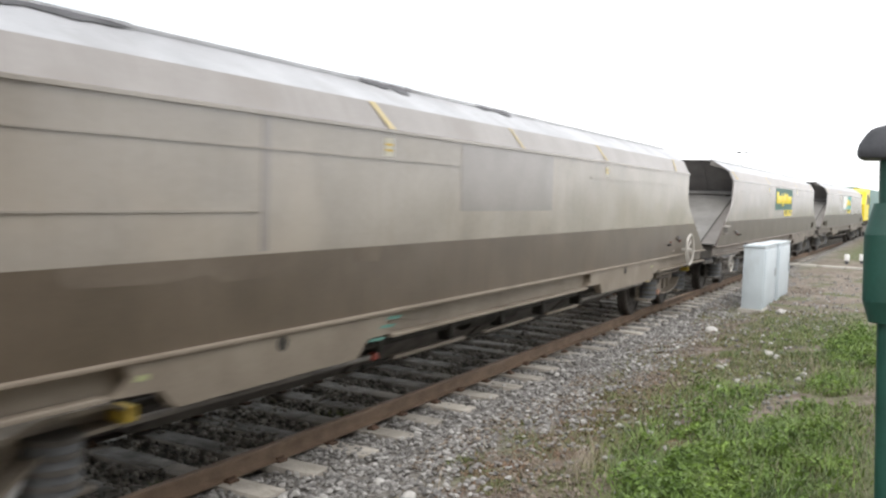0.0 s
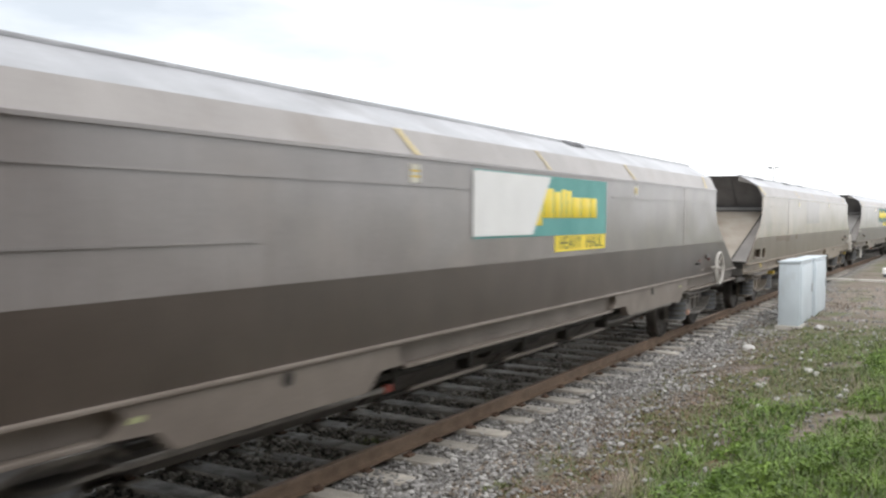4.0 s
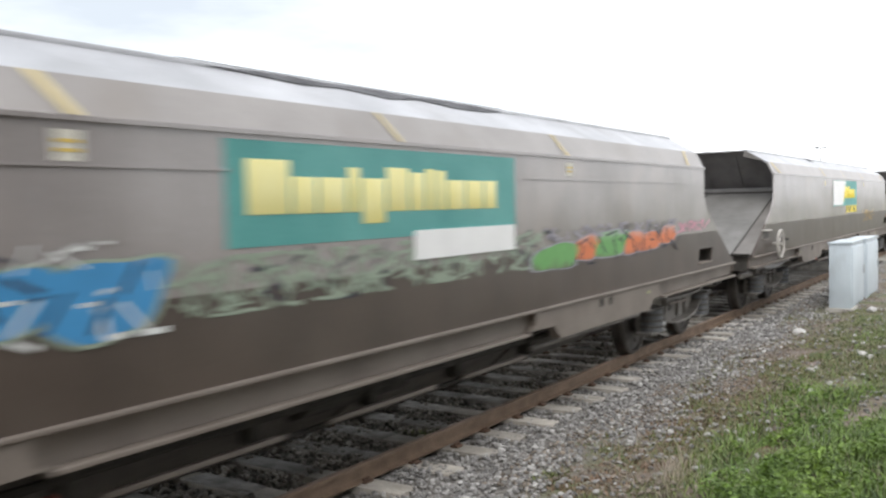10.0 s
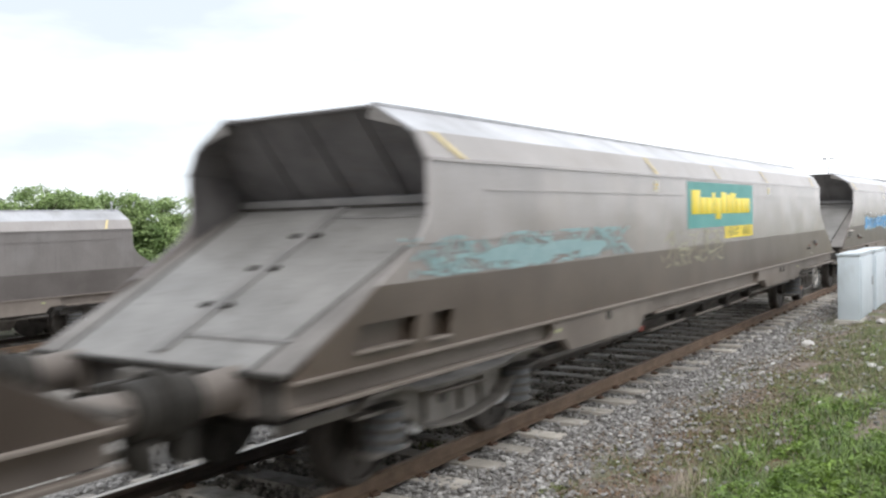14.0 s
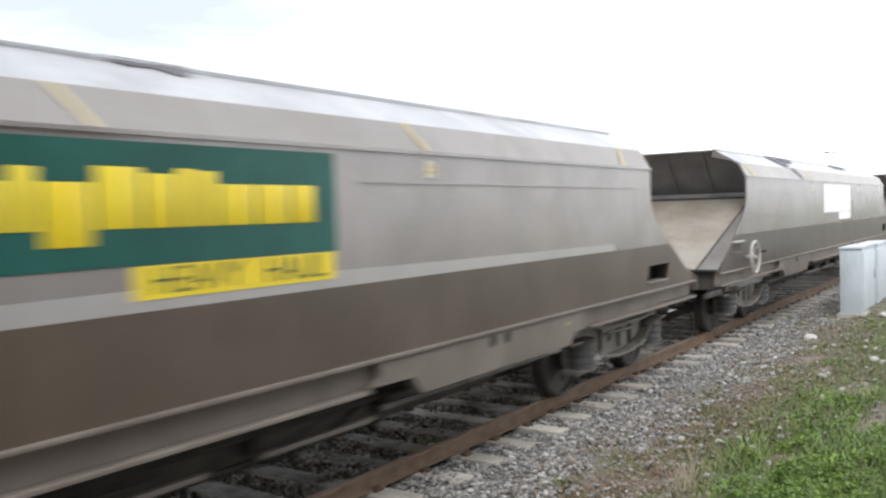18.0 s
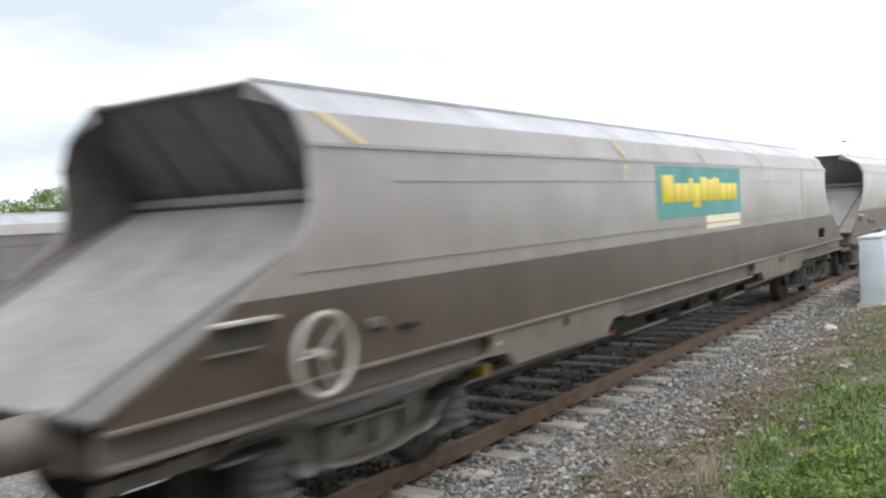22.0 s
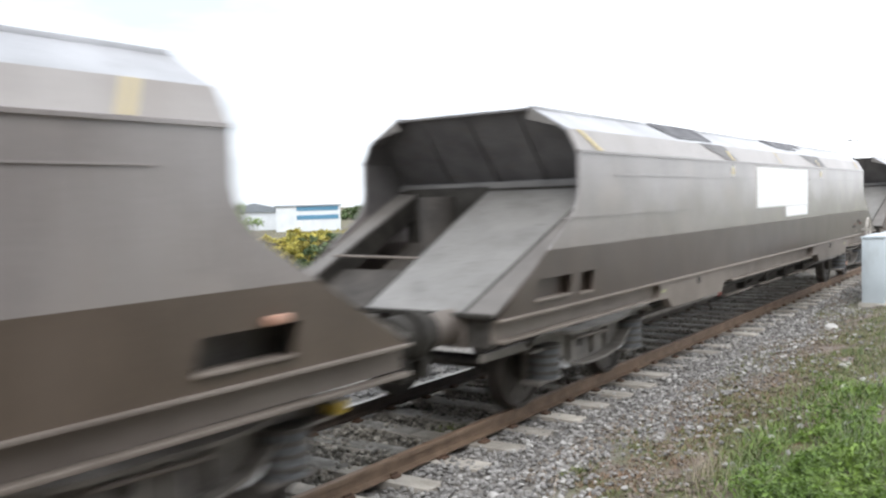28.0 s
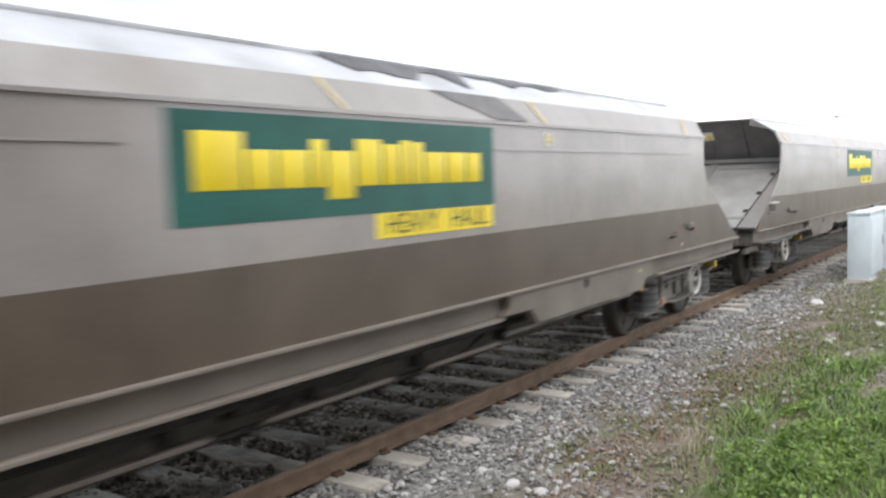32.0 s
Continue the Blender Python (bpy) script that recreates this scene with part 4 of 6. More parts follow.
def hopper_wagon(spec, label):
    """A long bogie coal hopper. spec names what sets this one apart."""
    w = thing("hopper_wagon", label, "hopper wagon", "coal train")
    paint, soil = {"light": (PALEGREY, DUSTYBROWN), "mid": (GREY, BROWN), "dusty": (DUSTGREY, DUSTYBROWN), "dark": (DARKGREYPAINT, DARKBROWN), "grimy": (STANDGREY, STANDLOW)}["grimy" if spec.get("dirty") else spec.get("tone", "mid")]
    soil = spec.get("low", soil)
    sill = SILL if spec.get("dirty") else DUSTYSILL if spec.get("rusty") else SILL
    front, rear = spec.get("front", "step"), spec.get("rear", "step")
    for s in (1, -1):
        sx = sorted((s * 1.335, s * 1.36))
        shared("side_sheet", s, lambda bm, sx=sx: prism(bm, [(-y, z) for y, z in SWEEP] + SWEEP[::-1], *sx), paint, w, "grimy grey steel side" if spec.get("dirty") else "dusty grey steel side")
        pr = [(s * px_, pz) for px_, pz in PROF]
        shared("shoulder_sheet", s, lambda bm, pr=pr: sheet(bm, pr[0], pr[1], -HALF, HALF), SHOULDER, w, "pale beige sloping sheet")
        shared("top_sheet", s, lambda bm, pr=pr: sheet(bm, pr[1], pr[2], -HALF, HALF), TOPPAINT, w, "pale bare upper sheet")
        shared("cantrail", s, lambda bm, s=s: bar(bm, [(s * 1.352, 2.482), (s * 1.378, 2.482), (s * 1.378, 2.506), (s * 1.352, 2.512)], -HALF, HALF), paint, w)
        shared("top_rail", s, lambda bm, s=s: box(bm, *sorted((s * 0.80, s * 0.87)), -HALF, HALF, 2.925, 2.972, 0.008), TOPPAINT, w)
    holes = []
    if rear == "step":
        holes += [(-8.35, -7.6, 1.15, 1.33), (-7.5, -7.12, 1.13, 1.33)]
    if front == "step":
        ha, hb = spec.get("hole", (7.12, 7.80))
        holes += [(ha, hb, 1.15, 1.345)]
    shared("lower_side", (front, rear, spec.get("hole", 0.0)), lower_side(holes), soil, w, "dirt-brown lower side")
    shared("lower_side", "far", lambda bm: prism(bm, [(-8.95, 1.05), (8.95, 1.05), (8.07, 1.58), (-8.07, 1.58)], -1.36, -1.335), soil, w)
    for y0, y1, z0, z1 in holes:
        def recess(bm, y0=y0, y1=y1, z0=z0, z1=z1):
            xb = 1.27 if y1 < 0 else 1.14
            box(bm, xb - 0.02, xb, y0 - 0.02, y1 + 0.02, z0 - 0.04, z1 + 0.04)
            box(bm, xb, 1.336, y0 - 0.02, y1 + 0.02, z0 - 0.04, z0 - 0.02)
            box(bm, xb, 1.336, y0 - 0.02, y1 + 0.02, z1 + 0.02, z1 + 0.04)
            for ye in (y0 - 0.03, y1 + 0.02):
                box(bm, xb, 1.336, ye, ye + 0.01, z0 - 0.02, z1 + 0.02)
        sr = shared("step_recess", (y0, y1), recess, soil if y1 < 0 else WEB, w, "shaded step recess")
        shared("step", (y0, y1), lambda bm, y0=y0, y1=y1, z0=z0: box(bm, 1.2, 1.385, y0 + 0.02, y1 - LEAN, z0 - 0.018, z0 + 0.004, 0.004), SILL, sr)
        if y1 < -7.2 and y0 > -7.6:
            shared("valve_box", "a", lambda bm: box(bm, 1.15, 1.3, -7.47, -7.3, 1.135, 1.26, 0.02), SILVER, w, "pale valve box in a recess")

    for s in (-1, 1):
        web = [(-8.95, 0.86), (-5.25, 0.84), (5.25, 0.84), (8.95, 0.86), (8.95, 1.045), (-8.95, 1.045)]
        shared("solebar", s, lambda bm, s=s, web=web: prism(bm, web, *sorted((s * 1.27, s * 1.30))), sill, w, "dusty brown underframe beam")
        shared("top_flange", s, lambda bm, s=s: box(bm, *sorted((s * 1.30, s * 1.405)), -8.95, 8.95, 1.03, 1.054, 0.004), sill, w)
        for ya, yb in ((-8.95, -5.6), (-2.75, 2.0), (5.6, 8.95)):
            up = 0.028 if ya < -8 else 0.0
            shared("bottom_flange", (s, ya), lambda bm, s=s, ya=ya, yb=yb, up=up: box(bm, *sorted((s * 1.30, s * 1.395)), ya, yb, 0.822 + up, 0.85 + up, 0.004), sill, w)
        for d in (-1, 1):
            a = 2.0 if d > 0 else 2.73
            deep = [(d * y, z) for y, z in ((a, 1.05), (a + 0.07, 1.03), (a + 0.115, 0.99), (a + 0.125, 0.95), (a + 0.11, 0.905), (a + 0.06, 0.875), (a + 0.02, 0.86), (2.5 if d > 0 else 3.1, 0.855), (2.62 if d > 0 else 3.25, 0.72),
                                            (5.1, 0.72), (5.22, 0.84), (5.56, 0.855), (5.5, 0.875), (5.455, 0.91), (5.44, 0.95), (5.455, 0.99), (5.5, 1.03), (5.57, 1.05))]
            shared("beam_plate", (s, d), lambda bm, s=s, deep=deep: prism(bm, deep, *sorted((s * 1.29, s * 1.385))), sill, w, "deep plate in the beam over the bogie")
    for y in (-4.15, 3.64) + ((3.88,) if spec.get("twin") else ()):
        # Hole drawn as a black disc, its inner shade in the colour.
        shared("beam_hole", y, lambda bm, y=y: tube(bm, (1.38, y, 0.965), (1.389, y, 0.965), 0.052, 16), GREASE_SHADE, w, "dark disc painted as a hole in the beam")

    # hoods and chutes, at both ends
    for e in (-1, 1):
        def back(z):
            return -6.70 - max(0.0, z - 2.26) * 0.94

        def endwall(bm):
            rows = [(1.33, 2.2), (1.33, 2.26), (1.33, 2.49), (1.23, 2.70), (0.84, 2.93)]
            for o in (0.0, 0.03):
                g = [(bm.verts.new((-hx, back(hz) + o, hz)), bm.verts.new((hx, back(hz) + o, hz))) for hx, hz in rows]
                for (a, b), (c, d) in zip(g, g[1:]):
                    bm.faces.new((a, b, d, c))
        turn = Matrix.Identity(4) if e < 0 else Matrix.Rotation(math.pi, 4, "Z")
        shared("end_wall", "a", endwall, HOOD, w, "dark end wall under the hood", at=turn)
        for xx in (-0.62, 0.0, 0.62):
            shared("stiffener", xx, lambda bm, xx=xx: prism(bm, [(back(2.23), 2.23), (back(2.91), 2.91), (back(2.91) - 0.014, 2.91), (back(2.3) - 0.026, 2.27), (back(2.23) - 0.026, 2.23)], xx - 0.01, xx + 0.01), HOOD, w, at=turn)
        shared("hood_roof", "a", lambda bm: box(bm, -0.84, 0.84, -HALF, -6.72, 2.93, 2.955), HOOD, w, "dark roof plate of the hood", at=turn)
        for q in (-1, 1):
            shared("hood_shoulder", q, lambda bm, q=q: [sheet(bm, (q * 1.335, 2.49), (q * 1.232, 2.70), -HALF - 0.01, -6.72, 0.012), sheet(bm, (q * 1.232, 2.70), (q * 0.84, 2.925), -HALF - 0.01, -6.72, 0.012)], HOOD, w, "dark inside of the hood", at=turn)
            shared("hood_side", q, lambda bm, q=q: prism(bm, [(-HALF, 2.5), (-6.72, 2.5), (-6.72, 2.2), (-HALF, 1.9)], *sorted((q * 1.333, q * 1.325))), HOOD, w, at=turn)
            shared("corner_gusset", q, lambda bm, q=q: bar(bm, [(q * 0.84, 2.955), (q * 0.80, 2.84), (q * 1.2, 2.735)], -HALF - 0.02, -HALF - 0.008), BORDER, w, "grey corner gusset of the hood", at=turn)
        shared("ledge", "a", lambda bm: box(bm, -1.33, 1.33, -6.80, -6.70, 2.175, 2.245, 0.01), BAND, w, "pale ledge below the end wall", at=turn)
        shared("groove", "a", lambda bm: box(bm, -1.31, 1.31, -6.83, -6.8, 2.15, 2.18), GREASE_SHADE, w, at=turn)
        kind = spec.get("chute", "whole") if e < 0 else "whole"
        at, plate = chute()
        if kind == "half":
            shared("chute_plate", kind, lambda bm: plate(bm, -0.05, 1.02, 0.0, 1.0, 0.0, 0.03, -0.05, 1.27), CHUTE, w, "pale sloping chute over half the width", at=turn)
            shared("chute_border", "l", lambda bm: plate(bm, -1.335, -1.15, 0.0, 1.0, 0.004, 0.03, -1.335, -1.04), BORDER, w, "narrow sloping border plate", at=turn)
            shared("chute_web", "r", lambda bm: plate(bm, -0.09, -0.05, 0.0, 1.0, 0.0, 0.22), GREASE_SHADE, w, at=turn)
            shared("chute_web", "l", lambda bm: plate(bm, -1.19, -1.15, 0.0, 1.0, -0.03, 0.22, -1.08, -1.04), GREASE_SHADE, w, at=turn)
            # Well parts take near-black colours that paint in the recess's shade.
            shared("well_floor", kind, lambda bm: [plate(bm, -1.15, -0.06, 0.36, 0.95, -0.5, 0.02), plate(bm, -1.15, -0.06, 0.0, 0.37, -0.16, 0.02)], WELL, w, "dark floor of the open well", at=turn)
            shared("well_back", kind, lambda bm: box(bm, -1.18, -0.06, -6.85, -6.82, 1.2, 2.2), GREASE_SHADE, w, "dark back of the open well", at=turn)
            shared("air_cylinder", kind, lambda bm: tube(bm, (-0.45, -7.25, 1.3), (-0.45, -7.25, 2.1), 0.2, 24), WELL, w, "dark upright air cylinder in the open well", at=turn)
            for f in (0.36, 0.97):
                shared("rung", f, lambda bm, f=f: tube(bm, at(-1.15, f, 0.02), at(-0.05, f, 0.0), 0.014, 8), SILL, w, "pale cross bar", at=turn)
        else:
            shared("chute_plate", kind, lambda bm: plate(bm, -1.02, 1.02, 0.0, 1.0, 0.0, 0.03, -1.27, 1.27), (RUSTCHUTE if spec.get("rusty") or spec.get("tan") else CHUTE), w, "pale sloping end chute", at=turn)
            if kind == "hinged":
                def seam(bm):
                    plate(bm, -0.06, 0.06, 0.05, 0.98, 0.018, 0.016)
                    plate(bm, 0.1, 1.2, 0.86, 0.875, 0.012, 0.01)
                    plate(bm, 0.1, 1.1, 0.13, 0.15, 0.012, 0.01)
                shared("seam", kind, seam, BAND, w, "raised seam down the chute", at=turn)
                for f in (0.22, 0.47, 0.75) if spec.get("sign") else (0.28, 0.5, 0.72):
                    for xx in (-0.09, 0.98) if spec.get("sign") else (-0.12, 0.12):
                        shared("hinge", (f, xx), lambda bm, f=f, xx=xx: plate(bm, xx - 0.04 + (0.25 * f if xx > 0.5 else 0), xx + 0.03 + (0.25 * f if xx > 0.5 else 0), f, f + 0.024, 0.026, 0.022), GREASE_SHADE, w, at=turn)
        for q in ((1,) if kind == "half" else (-1, 1)):
            shared("chute_edge", q, lambda bm, q=q: plate(bm, *(((1.035, 1.335, 0.0, 1.0, 0.006, 0.03, 1.28, 1.335)) if q > 0 else ((-1.335, -1.035, 0.0, 1.0, 0.006, 0.03, -1.335, -1.28)))), BORDER, w, "flange along the chute", at=turn)
            shared("chute_gap", q, lambda bm, q=q: plate(bm, *((1.005, 1.04, 0.0, 1.0, 0.008, 0.02, 1.255, 1.285) if q > 0 else (-1.04, -1.005, 0.0, 1.0, 0.008, 0.02, -1.285, -1.255))), GREASE_SHADE, w, "dark joint along the chute", at=turn)
        shared("chute_foot", "a", lambda bm: box(bm, -1.33, 1.33, -9.05, -8.985, 1.07, 1.108, 0.008), GREASE_SHADE, w, at=turn)

        def headstock(bm):
            box(bm, -1.27, 1.27, -8.93, -8.85, 0.8, 1.075, 0.01)
            box(bm, -0.16, 0.16, -9.1, -8.95, 0.86, 1.06, 0.02)
        shared("headstock", "a", headstock, WEB, w, "dark end beam", at=turn)
        for s in (-1, 1):
            def buffer(bm, s=s):
                tube(bm, (s * 0.87, -9.33, 0.98), (s * 0.87, -8.95, 0.98), 0.13, 20, 0.15)
                box(bm, s * 0.87 - 0.18, s * 0.87 + 0.18, -8.99, -8.95, 0.80, 1.07, 0.02)
                tube(bm, (s * 0.87, -9.50, 0.98), (s * 0.87, -9.28, 0.98), 0.10, 18)
            def drop(bm, s=s):
                box(bm, s * 0.87 - 0.1, s * 0.87 + 0.1, -9.5, -9.36, 0.62, 0.84, 0.04)
            shared("buffer_block", s, drop, GREASE_SHADE, w, "black block below the buffer", at=turn)
            bf = shared("buffer", s, buffer, BUFFER, w, "dusty steel buffer", at=turn)
            shared("buffer_head", s, lambda bm, s=s: [tube(bm, (s * 0.87, -9.565, 0.98), (s * 0.87, -9.53, 0.98), 0.215, 24), tube(bm, (s * 0.87, -9.53, 0.98), (s * 0.87, -9.34, 0.98), 0.18, 20, 0.17)], GREASE_SHADE, bf, "greasy round buffer head")

        shared("draw_hook", "a", lambda bm: box(bm, -0.05, 0.05, -9.4, -9.05, 0.9, 1.0, 0.02), GREASE_SHADE, w, "black draw hook", at=turn)
        for q in (-1, 1):
            def hose(bm, q=q):
                pts = [(q * 0.3, -8.98, 0.88), (q * 0.31, -9.1, 0.7), (q * 0.28, -9.3, 0.58), (q * 0.22, -9.52, 0.56)]
                for a, b in zip(pts, pts[1:]):
                    tube(bm, a, b, 0.03, 8)
            shared("brake_hose", q, hose, GREASE_SHADE, w, "hanging black brake hose", at=turn)
            shared("coupling_link", q, lambda bm, q=q: tube(bm, (q * 0.08, -9.56, 0.8), (q * 0.08, -9.3, 0.93), 0.025, 8), GREASE_SHADE, w, "screw coupling link", at=turn)

    # under the body
    def belly(bm):
        box(bm, -0.3, 0.3, -8.9, 8.9, 0.78, 1.03)
    shared("centre_sill", "a", belly, GREASE_SHADE, w, "grimy centre beam")
    for yc in (-3.6, -1.2, 1.2, 3.6):
        shared("hopper_pocket", yc, lambda bm, yc=yc: bar(bm, [(-1.24, 1.03), (1.24, 1.03), (1.12, 0.8), (0.64, 0.36), (-0.64, 0.36), (-1.12, 0.8)], yc - 1.15, yc + 1.15), WEB, w, "dark hopper pocket")

    def rods(bm):
        tube(bm, (1.08, -5.2, 0.70), (1.08, 5.2, 0.70), 0.03, 8)
        tube(bm, (1.0, -2.6, 0.5), (1.0, 2.4, 0.5), 0.022, 8)
        for y in (-2.5, -1.2, 0.0, 1.2, 2.5):
            box(bm, 0.98, 1.12, y - 0.05, y + 0.05, 0.56, 0.86, 0.01)
    shared("door_gear", "a", rods, GREASE_SHADE, w, "hopper door rods")
    for ya, yb in ((-2.35, -1.0), (-0.55, 0.75), (1.2, 2.3)):
        shared("rod_cover", ya, lambda bm, ya=ya, yb=yb: box(bm, 1.12, 1.17, ya, yb, 0.55, 0.585, 0.006), sill, w, "pale rod below the beam")
    for ya, yb in ((-5.3, -2.75), (2.4, 5.3)):
        shared("brake_pipe", ya, lambda bm, ya=ya, yb=yb: tube(bm, (1.16, ya, 0.63), (1.16, yb, 0.63), 0.025, 8), BOGIE, w)
    shared("air_tank", "a", lambda bm: tube(bm, (0.95, -0.7, 0.72), (0.95, 0.5, 0.72), 0.14, 18), GREASE_SHADE, w)
    shared("red_cock", "a", lambda bm: box(bm, 1.13, 1.19, -2.72, -2.64, 0.60, 0.66, 0.01), RED, w, "red isolating handle")
    wheels = []
    for s in (-1, 1):
        shared("brake_bar", s, lambda bm, s=s: box(bm, s * 1.11 - 0.03, s * 1.11 + 0.03, -8.85, -8.05, 0.66, 0.74, 0.01), BOGIE, w, "dusty bar behind the bogie")
    for yc in (-6.70, 6.99):
        wheels += build_bogie(w, yc, spec.get("yellow", False), WEB if spec.get("dirty") else DUSTYBOGIE if spec.get("rusty") else BOGIE)

    # markings
    def stripe(bm, y, wid, lean):
        a, b = PROF[0], PROF[1]
        o = 0.006
        q = [(a[0] + o, y + lean, a[1] + 0.012), (a[0] + o, y + lean + wid, a[1] + 0.012), (b[0] + o, y + wid, b[1]), (b[0] + o, y, b[1])]
        bm.faces.new([bm.verts.new(p) for p in q])
    mark = spec.get("mark", 0.0)
    for y, wid, mat in ((0.16, 0.09, PALEYEL), (4.6, 0.07, PALEYEL), (7.25, 0.04, PALEYEL), (10.05, 0.05, PALEYEL), (14.2, 0.06, PALEYEL)):
        shared("yellow_stripe", (y, mark), lambda bm, y=y, wid=wid: stripe(bm, y - HALF + mark + (0.08 if 1 < y < 14 else 0), wid * 1.15, 0.28 if y < 1 else 0.16 if y < 14 else -0.12), mat, w, "faded yellow lifting stripe")
    for y, hgt in ((4.76, 0.15), (10.28, 0.13)):
        lb = shared("data_label", y, lambda bm, y=y, hgt=hgt: box(bm, 1.361, 1.364, y - HALF, y - HALF + 0.14, 2.44 - hgt, 2.44), LABEL, w, "small data label", at=pose(0, mark, 0))
        for k in (0.3, 0.6):
            shared("label_bar", (y, k), lambda bm, y=y, hgt=hgt, k=k: box(bm, 1.364, 1.366, y - HALF + 0.015, y - HALF + 0.125, 2.44 - hgt * (k + 0.12), 2.44 - hgt * k), YELLOW, lb)
    # welded seams
    for y0, y1, z in [(-6.6, -1.6, 2.27), (2.0, 6.9, 2.27)] + list(spec.get("seams", ((-7.8, -4.4, 1.862),))):
        shared("seam", (y0, y1, z), lambda bm, y0=y0, y1=y1, z=z: box(bm, 1.358, 1.371, y0, y1, z - 0.006, z + 0.006), paint, w)
    for y in spec.get("ribs", ()):
        shared("seam", y, lambda bm, y=y: box(bm, 1.358, 1.365, y - 0.035, y + 0.035, 1.6, 2.48), DARKPANEL, w, "darker welded strap")
    for y0, y1, z0, z1, tone in spec.get("patch", ()):
        shared("patch_panel", (y0, y1, z0), lambda bm, y0=y0, y1=y1, z0=z0, z1=z1: box(bm, 1.3605, 1.3635, y0, y1, z0, z1), LIGHTPANEL if tone else DARKPANEL, w, "lighter replaced panel" if tone else "darker sheet panel")
    for y0, y1, deep in spec.get("coal", ()):
        def stain(bm, y0=y0, y1=y1, deep=deep):
            rnd = random.Random(int(y0 * 10))
            a, b = PROF[1], PROF[2]
            up = 0.006
            ys = np.linspace(y0, y1, 9)
            low = [0.97 - deep * rnd.uniform(0.15 if deep < 0.9 else 0.8, 1.0) for _ in ys]
            low[0] = low[-1] = 0.97
            t = [bm.verts.new((b[0], y, b[1] + up + 0.024)) for y in ys]
            d = [bm.verts.new((a[0] + (b[0] - a[0]) * f + 0.004, y, a[1] + (b[1] - a[1]) * f + up)) for y, f in zip(ys, low)]
            for i in range(8):
                bm.faces.new((t[i], t[i + 1], d[i + 1], d[i]))
        cs = shared("coal_stain", (y0, y1, deep), stain, COAL, w, "black coal stain along the top edge")
        if deep > 0.65:
            def washed(bm, y0=y0, y1=y1):
                (xa, za), (xb, zb) = PROF[1], PROF[0]
                ya, yb, steps = y0 + 0.45 * (y1 - y0), y1, 6
                rows = []
                for i in range(steps + 1):
                    f = i / steps * 0.92
                    wid = (yb - ya) * (1 - 0.5 * f)
                    y = yb + 0.4 * f - wid
                    rows.append([bm.verts.new((xa + (xb - xa) * f + 0.006, q, za + (zb - za) * f + 0.004)) for q in (y + 0.03 * math.sin(i * 2.1), y + wid)])
                for (a, b), (c, d) in zip(rows, rows[1:]):
                    bm.faces.new((a, b, d, c))
            shared("coal_run", (y0, y1), washed, COALRUN, cs, "grey coal wash down the shoulder")
    if front in ("ring", "low") and not spec.get("dirty"):
        shared("bracket", "f", lambda bm: box(bm, 1.36, 1.41, 6.08, 6.22, 1.23, 1.258, 0.008), GREASE_SHADE, w, "small dark bracket")
        shared("bracket", "g", lambda bm: box(bm, 1.36, 1.385, 6.25, 6.35, 1.28, 1.296, 0.005), RUSTPINK, w, "faded red bracket")
        fb = shared("valve_box", "f", lambda bm: box(bm, 1.355, 1.405, 6.70, 6.86, 1.315, 1.385, 0.012), DIRTY, w, "grimy valve box with a red tab")
        shared("tab", "f", lambda bm: box(bm, 1.36, 1.40, 6.865, 6.895, 1.275, 1.325, 0.006), RUSTPINK, fb, "faded red tab")
        shared("rivet", "f", lambda bm: box(bm, 1.36, 1.368, 6.5, 6.55, 1.115, 1.14, 0.003), LABEL, w, "small pale spot")
    for y in (-5.42, 5.0):
        shared("chalk_label", y, lambda bm, y=y: prism(bm, [(y, 0.928), (y + 0.1, 0.92), (y + 0.115, 0.952), (y + 0.03, 0.96)], 1.386, 1.388), CHALK, w, "faded yellow-green label")
    if spec.get("beam_label"):
        shared("beam_label", "a", lambda bm: box(bm, 1.30, 1.306, -7.36, -7.26, 0.91, 1.0), YELLOW, w, "square yellow label on the beam")
        for i, (y, z) in enumerate(((-2.95, 0.92), (-3.1, 0.83), (-2.85, 0.98))):
            shared("chalk_mark", i, lambda bm, y=y, z=z: prism(bm, [(y, z), (y + 0.2, z - 0.01), (y + 0.24, z + 0.015), (y + 0.04, z + 0.02)], 1.386, 1.388), G_TEAL, w, "teal chalk scrawl")
    if spec.get("band"):
        shared("pale_band", "a", lambda bm: prism(bm, [(-5.4, 1.582), (6.3, 1.582), (6.3, 1.655), (3.0, 1.675), (0.6, 1.70), (-1.6, 1.685), (-3.2, 1.63), (-5.4, 1.597)], 1.36, 1.3612), PALEBAND, w, "pale band above the brown dirt")
    for pts in spec.get("dust", ()):
        shared("dust_film", pts, lambda bm, pts=pts: prism(bm, list(pts), 1.36, 1.3612), DUSTFILM, w, "pale dust caked on the lower side")
    if rear in ("ring", "low"):
        # Step opening's shade painted as a flat dark plate; nothing is cut.
        shared("step_shade", "r", lambda bm: box(bm, 1.357, 1.3625, -8.24, -7.85, 1.33, 1.445), WEB, w, "dark plate painted as a shaded step opening")
        shared("step_ledge", "top", lambda bm: box(bm, 1.35, 1.43, -8.27, -7.83, 1.462, 1.486, 0.006), RINGW, w, "pale step ledge")
        shared("step_ledge", "low", lambda bm: box(bm, 1.35, 1.40, -8.33, -7.95, 1.305, 1.32, 0.004), sill, w, "pale step ledge")
    if rear != "step":
        rb = shared("valve_box", "r", lambda bm: box(bm, 1.355, 1.405, -7.0, -6.84, 1.28, 1.35, 0.012), DIRTY, w, "grimy valve box with a red tab")
